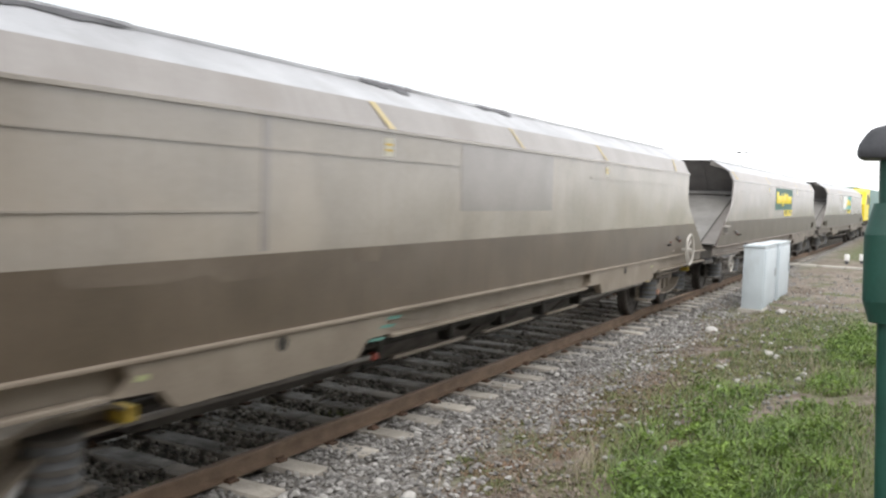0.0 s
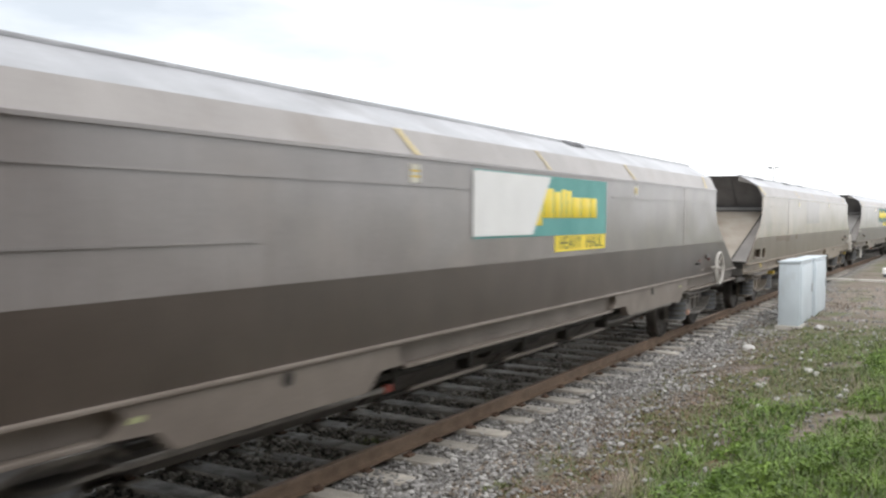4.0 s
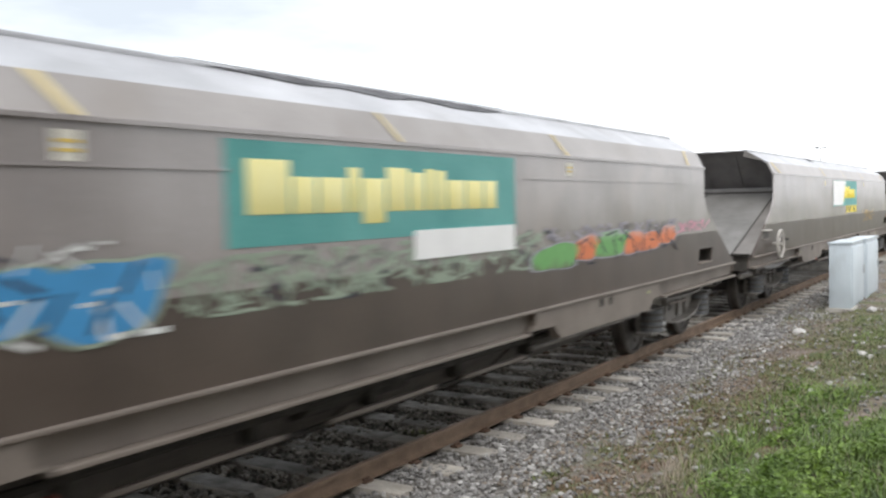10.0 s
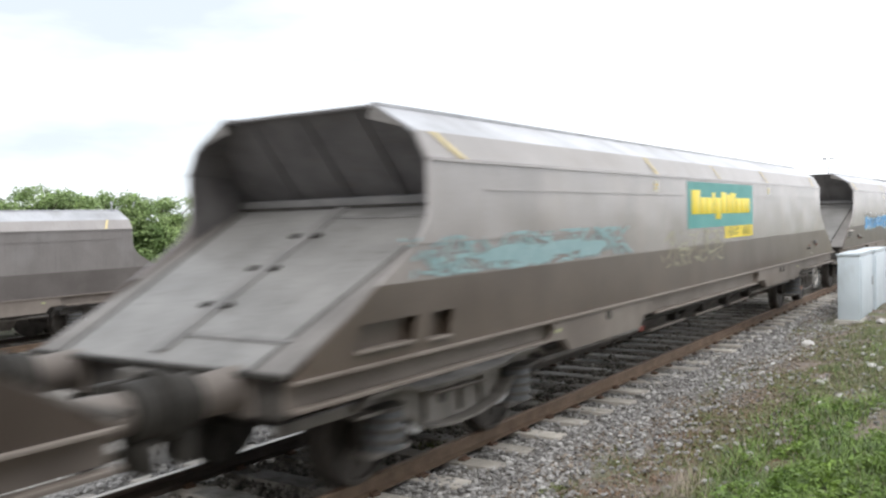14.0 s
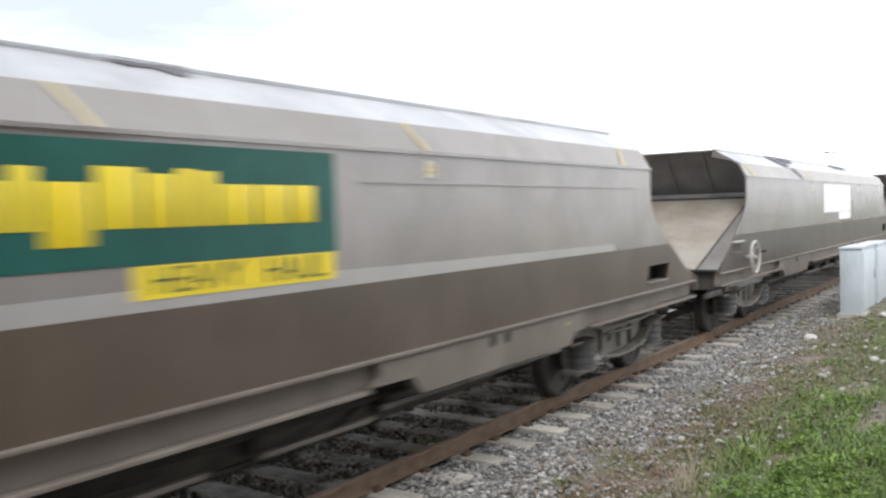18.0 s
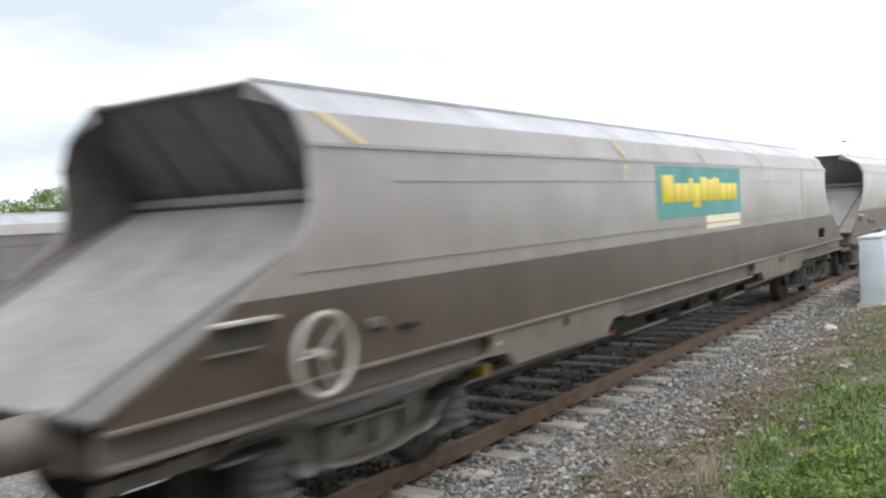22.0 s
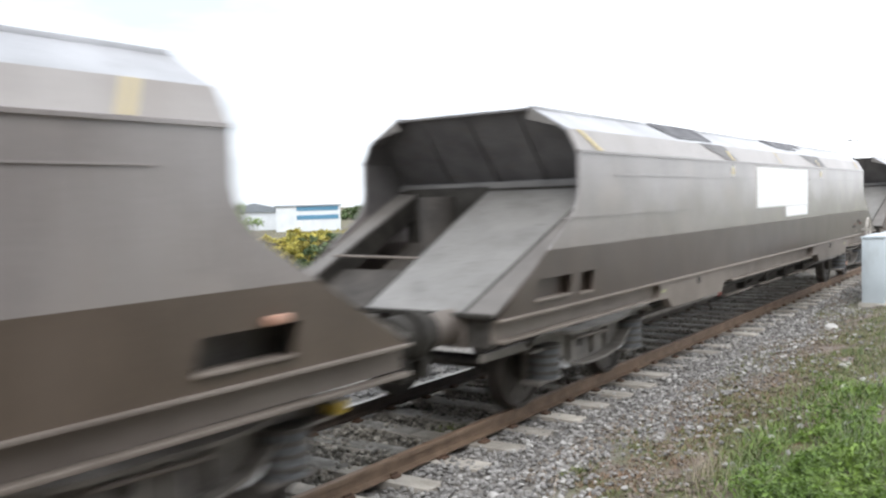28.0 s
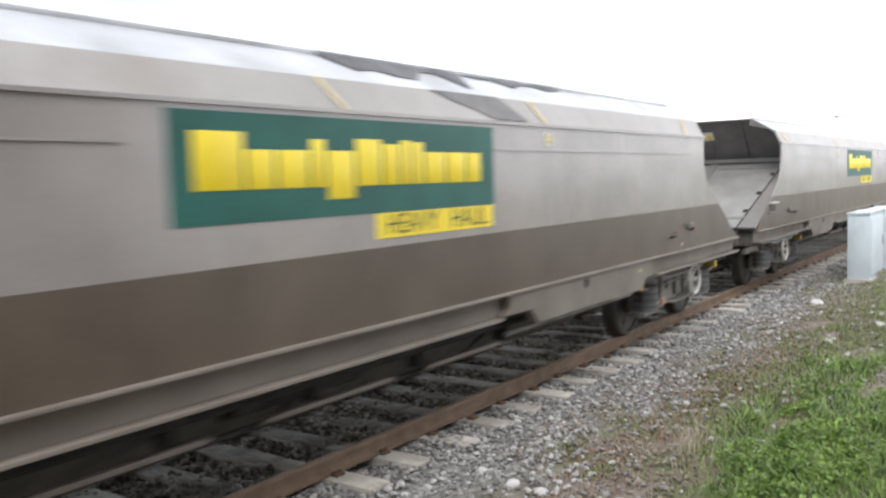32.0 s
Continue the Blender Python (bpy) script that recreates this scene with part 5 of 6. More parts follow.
        shared("tab", "r", lambda bm: box(bm, 1.36, 1.40, -6.835, -6.80, 1.25, 1.30, 0.006), RUSTPINK, rb, "faded red tab")
        shared("bracket", "r", lambda bm: box(bm, 1.36, 1.41, -6.62, -6.44, 1.235, 1.27, 0.008), GREASE_SHADE, w, "small dark bracket")
    if front in ("ring", "low"):
        shared("relay_box", "a", lambda bm: box(bm, 1.12, 1.2, 6.28, 6.37, 0.36, 0.46, 0.025), PINK, w, "rust-pink fitting by the springs")
    if spec.get("cap"):
        shared("step_cap", "a", lambda bm: box(bm, 1.35, 1.42, 7.6, 7.78, 1.35, 1.41, 0.02), PINK, w, "rust-pink cap over the step")
    if front == "ring":
        handbrake(w, 7.16, 1.13, 0.27, 1.5)
    if rear == "ring":
        handbrake(w, -7.53, 1.21, 0.248, 1.5)
    if front == "low":
        handbrake(w, 7.25, 0.60, 0.2, 1.28)
    if rear == "low":
        handbrake(w, -6.86, 0.58, 0.188, 1.28)
    if spec.get("emblem"):
        emblem(w, spec["emblem"], spec.get("off", 0.0), PALELOGO if spec.get("bleached") else None)
    if spec.get("sign"):
        sg = shared("warning_label", "a", lambda bm: prism(bm, [(-7.045, 2.62), (-7.177, 2.76), (-7.187, 2.75), (-7.055, 2.61)], -0.12, 0.06), LABEL, w, "small label inside the hood")
        shared("label_bar", "w", lambda bm: prism(bm, [(-7.083, 2.64), (-7.13, 2.69), (-7.135, 2.685), (-7.088, 2.635)], -0.10, 0.04), YELLOW, sg)
    return w, wheels


SPECS = {
    -2: dict(emblem="half", front="step", rear="step"),
    -1: dict(emblem="green", front="step", rear="low"),
    0: dict(tone="dusty", rusty=True, beam_label=True, dust=(((-5.9, 1.578), (-5.85, 1.47), (-5.2, 1.45), (-4.85, 1.48), (-4.7, 1.42), (-4.2, 1.43), (-4.05, 1.52), (-4.0, 1.578)), ((-3.3, 1.578), (-3.28, 1.47), (-2.95, 1.46), (-2.9, 1.578))), mark=-0.26, front="ring", rear="step", yellow=True, low=TANBROWN, ribs=(-4.33,), patch=((-1.58, 0.7, 1.85, 2.47, 0),), coal=((-2.6, -1.7, 0.35), (-0.4, 0.5, 0.25), (-6.2, -5.0, 0.2))),
    1: dict(tone="dark", front="ring", rear="step", chute="half", emblem="half", ribs=(5.35,), coal=((1.5, 2.2, 0.3),)),
    2: dict(twin=True, cap=True, front="step", rear="ring", chute="half", emblem="half", coal=((-2.3, -1.8, 0.45),)),
    3: dict(twin=True, bleached=True, front="step", rear="low", chute="hinged", emblem="tealwhite", coal=((-1.5, 2.5, 0.25),)),
    4: dict(twin=True, tone="light", front="low", rear="step", chute="hinged", emblem="teal"),
    5: dict(tone="dark", tan=True, front="step", rear="ring", emblem="white", coal=((-4.4, -3.6, 1.0), (-3.6, -2.4, 0.5), (1.8, 3.6, 0.6))),
    6: dict(twin=True, band=True, hole=(7.25, 8.02), off=-0.12, mark=-0.1, tone="light", front="step", rear="low", chute="hinged", emblem="green", coal=((0.4, 1.0, 0.25),)),
    7: dict(twin=True, hole=(6.66, 7.27), off=-0.27, tone="light", yellow=True, front="step", rear="ring", emblem="tealcream", ribs=(5.45,), seams=((-7.6, 5.48, 1.712), (5.48, 7.6, 1.83))),
    8: dict(tone="dark", seams=((-7.7, -1.4, 1.737), (-1.3, 6.2, 1.86)), front="ring", rear="step", chute="half", emblem="tealwhite", patch=((4.0, 6.6, 1.85, 2.47, 1),), coal=((-0.6, 0.1, 0.3), (-2.9, -2.6, 0.2))),
    9: dict(tone="dark", front="ring", rear="step", chute="half", emblem="white", coal=((-4.5, -2.7, 0.95), (0.5, 3.1, 0.7))),
    10: dict(low=DUSTYBROWN, hole=(7.08, 7.9), mark=0.05, cap=True, front="step", rear="low", chute="hinged", emblem="green", yellow=True, sign=True),
    11: dict(tone="light", off=0.08, front="low", rear="step", emblem="green", yellow=True, coal=((0.35, 2.2, 0.85), (2.2, 4.2, 0.35))),
}
LOOKS = {
    -2: "grey coal hopper wagon coupled behind the locomotive", -1: "grey coal hopper wagon with a green emblem board",
    0: "plain grey coal hopper wagon with a darker side panel", 1: "grey coal hopper wagon with a half white emblem board",
    2: "grey coal hopper wagon with ochre scribbles on its side", 3: "grey coal hopper wagon with orange and blue graffiti",
    4: "grey coal hopper wagon with faded aqua graffiti", 5: "grey coal hopper wagon with a white emblem board",
    6: "dusty coal hopper wagon with a dark green emblem", 7: "grey coal hopper wagon with a faded teal emblem",
    8: "grey coal hopper wagon with a light replaced panel", 9: "coal hopper wagon, white board and coal-stained top edge",
    10: "grey coal hopper wagon with yellow bogie ends", 11: "grey coal hopper wagon with black stains along its top",
}
TRAIN = []
for k in sorted(SPECS):
    wag, wheels = hopper_wagon(SPECS[k], LOOKS[k])
    TRAIN.append((k, wag, wheels))
    if k == 2:
        scribble(wag, 2.75, 4.7, 1.36, 1.66, G_YEL, 36, 3, "ochre sprayed scribble")
    if k == 3:
        graffiti(wag, 2.1, 3.12, 1.38, 1.72, G_GREEN, G_RIM, 1, 4, label="green sprayed bubble with a lilac rim")
        graffiti(wag, 3.08, 3.58, 1.40, 1.73, G_ORANGE, G_RIM, 1, 5, label="orange sprayed bubble with a lilac rim")
        graffiti(wag, 3.54, 4.4, 1.36, 1.75, G_GREEN, G_RIM, 1, 6, label="green sprayed bubble with a lilac rim")
        graffiti(wag, 4.36, 4.92, 1.42, 1.76, G_ORANGE, G_RIM, 1, 7, label="orange sprayed bubble with a lilac rim")
        graffiti(wag, 4.9, 6.14, 1.42, 1.76, G_ORANGE, G_RIM, 2, 8, label="orange sprayed bubbles with lilac rims")
        graffiti(wag, -5.85, -2.1, 1.42, 1.88, G_BLUE, G_PALE, 6, 7, label="blue sprayed bubbles with pale rims")
        scribble(wag, -2.0, 2.2, 1.45, 1.78, G_PALE, 260, 8, "pale green sprayed scrawl")
        scribble(wag, 6.3, 7.4, 1.62, 1.75, G_PINK, 40, 9, "faded pink sprayed scrawl")
        scribble(wag, -5.8, -2.3, 1.45, 1.86, G_BLACK, 46, 14, "dark outlines over the blue spray", 1.3695)
        scribble(wag, -5.9, -2.1, 1.42, 1.9, G_WHITE, 40, 15, "white outlines over the blue spray", 1.3697)
        scribble(wag, 2.3, 6.1, 1.68, 1.8, G_RIM, 40, 16, "white highlights over the sprayed shapes", 1.3697)
        scribble(wag, 2.3, 6.1, 1.4, 1.78, G_BLACK, 40, 17, "dark outlines over the sprayed shapes", 1.3695)
        scribble(wag, -2.0, 2.2, 1.45, 1.8, G_BLACK, 30, 18, "dark strokes in the pale scrawl")
    if k == 4:
        graffiti(wag, -6.6, -4.2, 1.64, 1.8, G_AQUA, G_AQUA, 4, 10, label="faded aqua sprayed bubbles")
        scribble(wag, -7.75, -3.6, 1.6, 1.9, G_AQUA, 190, 19, "faded aqua sprayed strokes", 1.3685)
        scribble(wag, -2.4, 0.2, 1.35, 1.8, G_OLIVE, 70, 12, "faded olive scrawl")
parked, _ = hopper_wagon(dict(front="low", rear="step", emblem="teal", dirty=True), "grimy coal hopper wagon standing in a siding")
shared("roof_post", "a", lambda bm: [tube(bm, (0.9, 7.2, 2.93), (0.9, 7.2, 3.1), 0.018, 8), ring(bm, (0.9, 7.2, 3.12), 0.03, 0.014, 12, 6)], GALV, parked, "short pale post with an eye on the roof")
parked.matrix_basis = pose(-14.0, 5.7, -0.5)
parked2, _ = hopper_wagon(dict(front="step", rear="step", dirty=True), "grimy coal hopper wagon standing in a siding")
parked2.matrix_basis = pose(-14.0, 5.7 - L, -0.5)


def locomotive():
    """The diesel at the head, seen far off from behind: green with a yellow end."""
    lo = thing("diesel_locomotive", "green diesel locomotive with a yellow cab end", "locomotive", "coal train")
    bm = bmesh.new()
    bar(bm, [(-1.3, 1.15), (1.3, 1.15), (1.34, 2.5), (1.05, 3.0), (0.6, 3.15), (-0.6, 3.15), (-1.05, 3.0), (-1.34, 2.5)], -8.0, 8.0)
    part("body", bm, GREEN, lo, "dark green body side")
    for e in (-1, 1):
        bm = bmesh.new()
        prism(bm, [(e * 8.0, 1.15), (e * 10.2, 1.15), (e * 10.3, 2.1), (e * 9.7, 2.85), (e * 8.9, 3.05), (e * 8.0, 3.05)], -1.3, 1.3)
        cab = part("cab", bm, LOGOY, lo, "bright yellow cab")
        bm = bmesh.new()
        for s in (-1, 1):
            box(bm, *sorted((s * 0.1, s * 1.1)), *sorted((e * 9.72, e * 10.02)), 2.2, 2.72, 0.02)
        part("windscreen", bm, DARKGREY, cab, "dark windscreen")
        bm = bmesh.new()
        for s in (-1, 1):
            box(bm, *sorted((s * 1.29, s * 1.31)), *sorted((e * 8.3, e * 9.2)), 2.1, 2.7, 0.01)
        part("side_window", bm, DARKGREY, cab)
        for s in (-1, 1):
            bm = bmesh.new()
            tube(bm, (s * 0.87, e * 10.2, 0.98), (s * 0.87, e * 10.75, 0.98), 0.15, 18)
            part("buffer", bm, BUFFER, lo)
    bm = bmesh.new()
    box(bm, -1.25, 1.25, -10.2, 10.2, 0.85, 1.15, 0.02)
    box(bm, -1.1, 1.1, -2.6, 2.6, 0.35, 0.9, 0.1)
    part("underframe", bm, GREASE_SHADE, lo)
    wheels = []
    for yc in (-6.5, 6.5):
        bm = bmesh.new()
        for s in (-1, 1):
            box(bm, *sorted((s * 0.95, s * 1.1)), -2.2, 2.2, 0.45, 0.8, 0.04)
        bg = part("bogie", bm, BOGIE, lo, at=pose(0, yc, 0))
        for ya in (-1.8, 0.0, 1.8):
            bm = bmesh.new()
            for s in (-1, 1):
                tube(bm, (s * 0.7, 0, 0), (s * 0.83, 0, 0), 0.5, 30)
            tube(bm, (-0.8, 0, 0), (0.8, 0, 0), 0.08, 10)
            wheels.append(part("wheelset", bm, STEEL, bg, at=pose(0, ya, 0.5)))
    return lo, wheels


LOCO, LOCO_WHEELS = locomotive()

# ---------------------------------------------------------------- beside the line
def cabinet(x, y, w, d, h, label):
    c = thing("equipment_cabinet", label, "cabinet", "lineside cabinets", at=pose(x, y, 0.02))
    bm = bmesh.new()
    box(bm, 0, w, 0, d, 0.06, h, 0.012)
    part("body", bm, CABINET, c)
    bm = bmesh.new()
    a = [(-0.02, -0.02), (w + 0.02, -0.02), (w + 0.02, d + 0.02), (-0.02, d + 0.02)]
    lo = [bm.verts.new((px_, py_, h + 0.002)) for px_, py_ in a]
    hi = [bm.verts.new((px_, py_, h + (0.025 if px_ < 0.1 else 0.04))) for px_, py_ in a]
    bm.faces.new(lo[::-1]), bm.faces.new(hi)
    for i in range(4):
        j = (i + 1) % 4
        bm.faces.new((lo[i], lo[j], hi[j], hi[i]))
    part("lid", bm, CABINET, c, "overhanging sloped lid")
    bm = bmesh.new()
    box(bm, w, w + 0.02, 0.05, d - 0.05, 0.12, h - 0.06, 0.006)
    dr = part("door", bm, CABINET, c)
    bm = bmesh.new()
    box(bm, w + 0.02, w + 0.05, d - 0.2, d - 0.17, h * 0.5, h * 0.5 + 0.16, 0.006)
    part("handle", bm, GALV, dr)
    bm = bmesh.new()
    box(bm, -0.05, w + 0.05, -0.05, d + 0.05, -0.15, 0.06, 0.01)
    part("plinth", bm, CONCRETE, c, "concrete plinth")
    return c


cabinet(2.33, 16.55, 0.36, 1.45, 1.19, "pale grey steel cabinet on a concrete plinth")
cabinet(2.36, 18.12, 0.36, 1.6, 1.18, "pale grey steel cabinet behind another")

beam = thing("barrow_crossing", "pale concrete crossing edge with a painted shadow strip", "crossing", kind="structure", at=pose(0, 29.0, 0.0))
for i in range(6):
    bm = bmesh.new()
    box(bm, 1.62 + i * 0.8, 2.40 + i * 0.8, -0.2, 0.25, -0.05, 0.16, 0.015)
    part("slab", bm, CONCRETE, beam)
for i in range(5):
    bm = bmesh.new()
    box(bm, -0.62 + i * 0.25, -0.38 + i * 0.25, -0.9, 0.9, -0.15, 0.0, 0.01)
    part("board", bm, SLEEPER, beam)
# Shadow under the slabs, put in as a thin black strip.
bm = bmesh.new()
box(bm, 1.66, 6.36, -0.23, -0.205, -0.08, 0.10, 0.004)
part("kick_board", bm, GREASE_SHADE, beam, "dark strip painted as shadow below the crossing edge")
for x, y in ((3.08, 31.5), (3.5, 32.1)):
    po = thing("marker_post", "short white marker post with a dark foot", "post", "marker posts", at=pose(x, y, 0.08))
    bm = bmesh.new()
    box(bm, -0.05, 0.05, -0.05, 0.05, 0.0, 0.12, 0.005)
    part("foot", bm, DARKGREY, po)
    bm = bmesh.new()
    box(bm, -0.08, 0.08, -0.05, 0.05, 0.12, 0.33, 0.02)
    part("head", bm, WHITE, po)


lamp = thing("lamp_post", "leaning dark green post with a locker and grey lamp cowl", "lamp post", at=pose(5.06, 5.0, 0.17))
bm = bmesh.new()
tube(bm, (0, 0, 0), (-0.105, 0, 2.1), 0.055, 16, 0.048)
part("post", bm, FENCE, lamp)
bm = bmesh.new()
tube(bm, (-0.07, 0, 1.27), (-0.075, 0, 1.38), 0.085, 20, 0.115)
tube(bm, (-0.075, 0, 1.38), (-0.09, 0, 1.72), 0.115, 20, 0.112)
tube(bm, (-0.09, 0, 1.72), (-0.095, 0, 1.88), 0.112, 20, 0.07)
part("locker", bm, FENCE, lamp, "dark green rounded steel locker")
bm = bmesh.new()
bar(bm, [(-0.255, 2.1), (0.05, 2.1), (0.05, 2.2), (-0.04, 2.27), (-0.12, 2.275), (-0.2, 2.25), (-0.25, 2.17)], -0.13, 0.15)
bmesh.ops.bevel(bm, geom=bm.edges[:], offset=0.025, segments=2, affect="EDGES", profile=0.5)
part("cowl", bm, DARKGREY, lamp, "dark grey lamp cowl")


def mast(x, y, top, heads, label):
    m = thing("floodlight_mast", label, "floodlight mast", "yard masts", at=pose(x, y, -0.8))
    bm = bmesh.new()
    tube(bm, (0, 0, 0), (0, 0, top), 0.14, 12, 0.07)
    part("pole", bm, GALV, m)
    bm = bmesh.new()
    tube(bm, (-heads, 0, top), (heads, 0, top), 0.05, 8)
    part("arm", bm, GALV, m)
    for s in (-1, 1):
        bm = bmesh.new()
        box(bm, s * heads - 0.3, s * heads + 0.3, -0.2, 0.2, top - 0.1, top + 0.14, 0.04)
        part("lamp", bm, DARKGREY if s < 0 else GALV, m)
    return m


mast(5.1 - 0.545 * 76, 76, 11.3, 0.75, "tall floodlight mast with two heads on an arm")
mast(5.1 - 0.1754 * 140, 140, 10.3, 0.5, "distant galvanised lamp mast with a cross arm")


# ---------------------------------------------------------------- plants
def leaves(name, mat, parent, pts, size, rg, flat=0.5, label=""):
    """Many small folded leaves at the given points, joined as one crown."""
    n = len(pts)
    s = rg.uniform(size[0], size[1], (n, 1))
    d = rg.normal(size=(n, 3))
    d[:, 2] *= flat
    d /= np.linalg.norm(d, axis=1, keepdims=True)
    u = np.cross(d, rg.normal(size=(n, 3)))
    u /= np.linalg.norm(u, axis=1, keepdims=True)
    nn = np.cross(d, u)
    base, tipp = pts - d * s, pts + d * s
    a, b = pts + u * s * 0.45 + nn * s * 0.15, pts - u * s * 0.45 + nn * s * 0.15
    vs = np.stack([base, a, tipp, b], 1).reshape(-1, 3)
    fs = (np.arange(n)[:, None, None] * 4 + np.array([[0, 1, 2], [0, 2, 3]])[None]).reshape(-1, 3)
    me = bpy.data.meshes.new(name)
    me.from_pydata(vs.tolist(), [], fs.tolist())
    me.materials.append(mat)
    ob = new(name, me)
    if parent:
        ob.parent = parent
    return tagged(ob, label) if label else ob


def shrub(x, y, z, rx, ry, rz, n, mat, label, seed, name="bush", size=(0.06, 0.13)):
    """A bush: several leaning stems, and leaves in clumps round the ends of their twigs."""
    rg = np.random.RandomState(seed)
    b = thing(name, label, name, "lineside bushes", at=pose(x, y, z))
    bm = bmesh.new()
    ends = []
    for i in range(9):
        t = rg.uniform(0, 6.3)
        p = Vector((rg.uniform(-0.3, 0.3) * rx, rg.uniform(-0.5, 0.5) * ry, 0))
        q = Vector((math.cos(t) * rx * 0.5, math.sin(t) * ry * 0.6, rz * rg.uniform(0.45, 0.8)))
        tube(bm, p, q, 0.06, 6, 0.025)
        for k in range(5):
            e = q + Vector((rg.normal() * rx * 0.3, rg.normal() * ry * 0.3, rg.uniform(-0.2, 0.3) * rz))
            tube(bm, q, e, 0.025, 5, 0.01)
            ends.append(np.array(e))
    part("stem", bm, BARK, b, "thin brown stems")
    c = []
    for _ in range(150):
        t, f = rg.uniform(0, 6.3), rg.uniform(0, 1) ** 0.5
        c.append((math.cos(t) * f * rx, math.sin(t) * f * ry, rz * (0.08 + 0.92 * rg.uniform(0.02, 1) ** 0.7 * math.sqrt(max(0.05, 1 - f * f * 0.8)))))
    c = np.concatenate([np.array(c), np.array(ends)])
    w = rg.randint(0, len(c), n)
    # sprays of leaves, drooping away from each twig's end
    d = rg.normal(size=(len(c), 3)) * np.array([1, 1, 0.45])
    d /= np.linalg.norm(d, axis=1, keepdims=True)
    along = rg.uniform(-1, 1, (n, 1))
    pts = c[w] + d[w] * along * 0.13 * rz + rg.normal(size=(n, 3)) * np.array([0.055, 0.055, 0.035]) * rz * 0.6
    pts[:, 2] -= along[:, 0] ** 2 * 0.03 * rz
    pts[:, 2] = np.clip(pts[:, 2], 0.02, None)
    leaves("crown", mat, b, pts, size, rg, label="leafy uneven crown")
    return b


shrub(-17.9, 10.9, -0.85, 1.9, 1.9, 4.0, 60000, HAZEL, "greyish bush with faded blossom behind the siding", 21, size=(0.03, 0.07))
shrub(-17.6, 14.1, -0.85, 1.7, 1.9, 4.1, 80000, LEAF, "green leafy bush behind the siding", 30, size=(0.03, 0.07))
shrub(-17.3, 16.3, -0.85, 1.8, 2.1, 3.75, 80000, LEAF, "bright green leafy bush beside the siding", 22, size=(0.03, 0.07))
shrub(-16.9, 18.1, -0.85, 1.3, 1.5, 3.15, 60000, LEAF, "green bush at the end of the siding", 23, size=(0.03, 0.07))
shrub(-21.5, 9.0, -0.9, 2.5, 3.0, 4.2, 9000, LEAF2, "tall dark bush behind others", 24, size=(0.1, 0.2))
shrub(-18.6, 32.0, -0.9, 1.9, 2.2, 4.9, 24000, LEAF, "tall light green bush by the yard", 29, size=(0.06, 0.13))
shrub(-24.0, 29.0, -1.0, 2.5, 3.2, 1.9, 10000, GORSE, "yellow-flowering gorse bush beyond the siding", 25)
shrub(-26.5, 34.0, -1.0, 2.8, 3.0, 1.8, 10000, GORSE, "yellow-flowering gorse bush beyond the siding", 26)
shrub(-21.0, 29.0, -1.0, 1.8, 2.2, 1.7, 7000, LEAF2, "low dark scrub by the yard", 27)
shrub(-26.0, 41.0, -1.0, 3.0, 3.5, 2.0, 7000, LEAF2, "low dark scrub by the yard", 28)


def tufts(name, mat, label, n, spots, hgt, wid, seed, lean=0.35, category="grass", xmin=1.45, bare=-2.0):
    """Single blades, narrow and bent, scattered round the spots (x, y, spread x, spread y, share)."""
    rg = np.random.RandomState(seed)
    share = np.array([s[4] for s in spots], float)
    pick = rg.choice(len(spots), n, p=share / share.sum())
    sp = np.array(spots)[pick]
    x, y = sp[:, 0] + rg.normal(size=n) * sp[:, 2], sp[:, 1] + rg.normal(size=n) * sp[:, 3]
    keep = (x > xmin) & (y > 1.5)
    keep &= np.array([noise.noise((a * 2.1, b * 1.2, 9.0)) for a, b in zip(x, y)]) > bare
    x, y = x[keep], y[keep]
    n = len(x)
    z = np.array([ground_height(a, b) for a, b in zip(x, y)]) - 0.01
    h = rg.uniform(hgt[0], hgt[1], n)
    t = rg.uniform(0, 6.3, n)
    dx, dy = np.cos(t), np.sin(t)
    w = rg.uniform(wid[0], wid[1], n)
    ln = h * rg.uniform(0.05, lean * 2, n)
    p = np.stack([x, y, z], 1)
    side = np.stack([-dy, dx, 0 * dx], 1) * w[:, None]
    mid = p + np.stack([dx * ln * 0.35, dy * ln * 0.35, h * 0.6], 1)
    top = p + np.stack([dx * ln, dy * ln, h], 1)
    vs = np.stack([p - side, p + side, mid + side * 0.8, mid - side * 0.8, top], 1).reshape(-1, 3)
    k = np.arange(n)[:, None] * 5
    fs = [list(q) for q in (k + np.array([[0, 1, 2, 3]]))] + [list(q) for q in (k + np.array([[3, 2, 4]]))]
    me = bpy.data.meshes.new(name)
    me.from_pydata(vs.tolist(), [], fs)
    me.materials.append(mat)
    return tagged(new(name, me), label, category, kind="stuff")


GREENS = [(3.85, 6.05, 0.22, 0.4, 4.0), (4.1, 5.6, 0.22, 0.3, 1.5), (3.75, 5.35, 0.14, 0.25, 1.2), (3.9, 7.2, 0.28, 0.4, 1.3), (3.75, 8.6, 0.22, 0.45, 1.2), (4.5, 11.9, 0.22, 0.75, 3.0), (4.5, 9.6, 0.16, 0.5, 0.7), (4.6, 13.6, 0.2, 0.6, 0.7), (4.4, 6.9, 0.26, 0.6, 1.6), (4.45, 5.7, 0.22, 0.4, 0.9)]
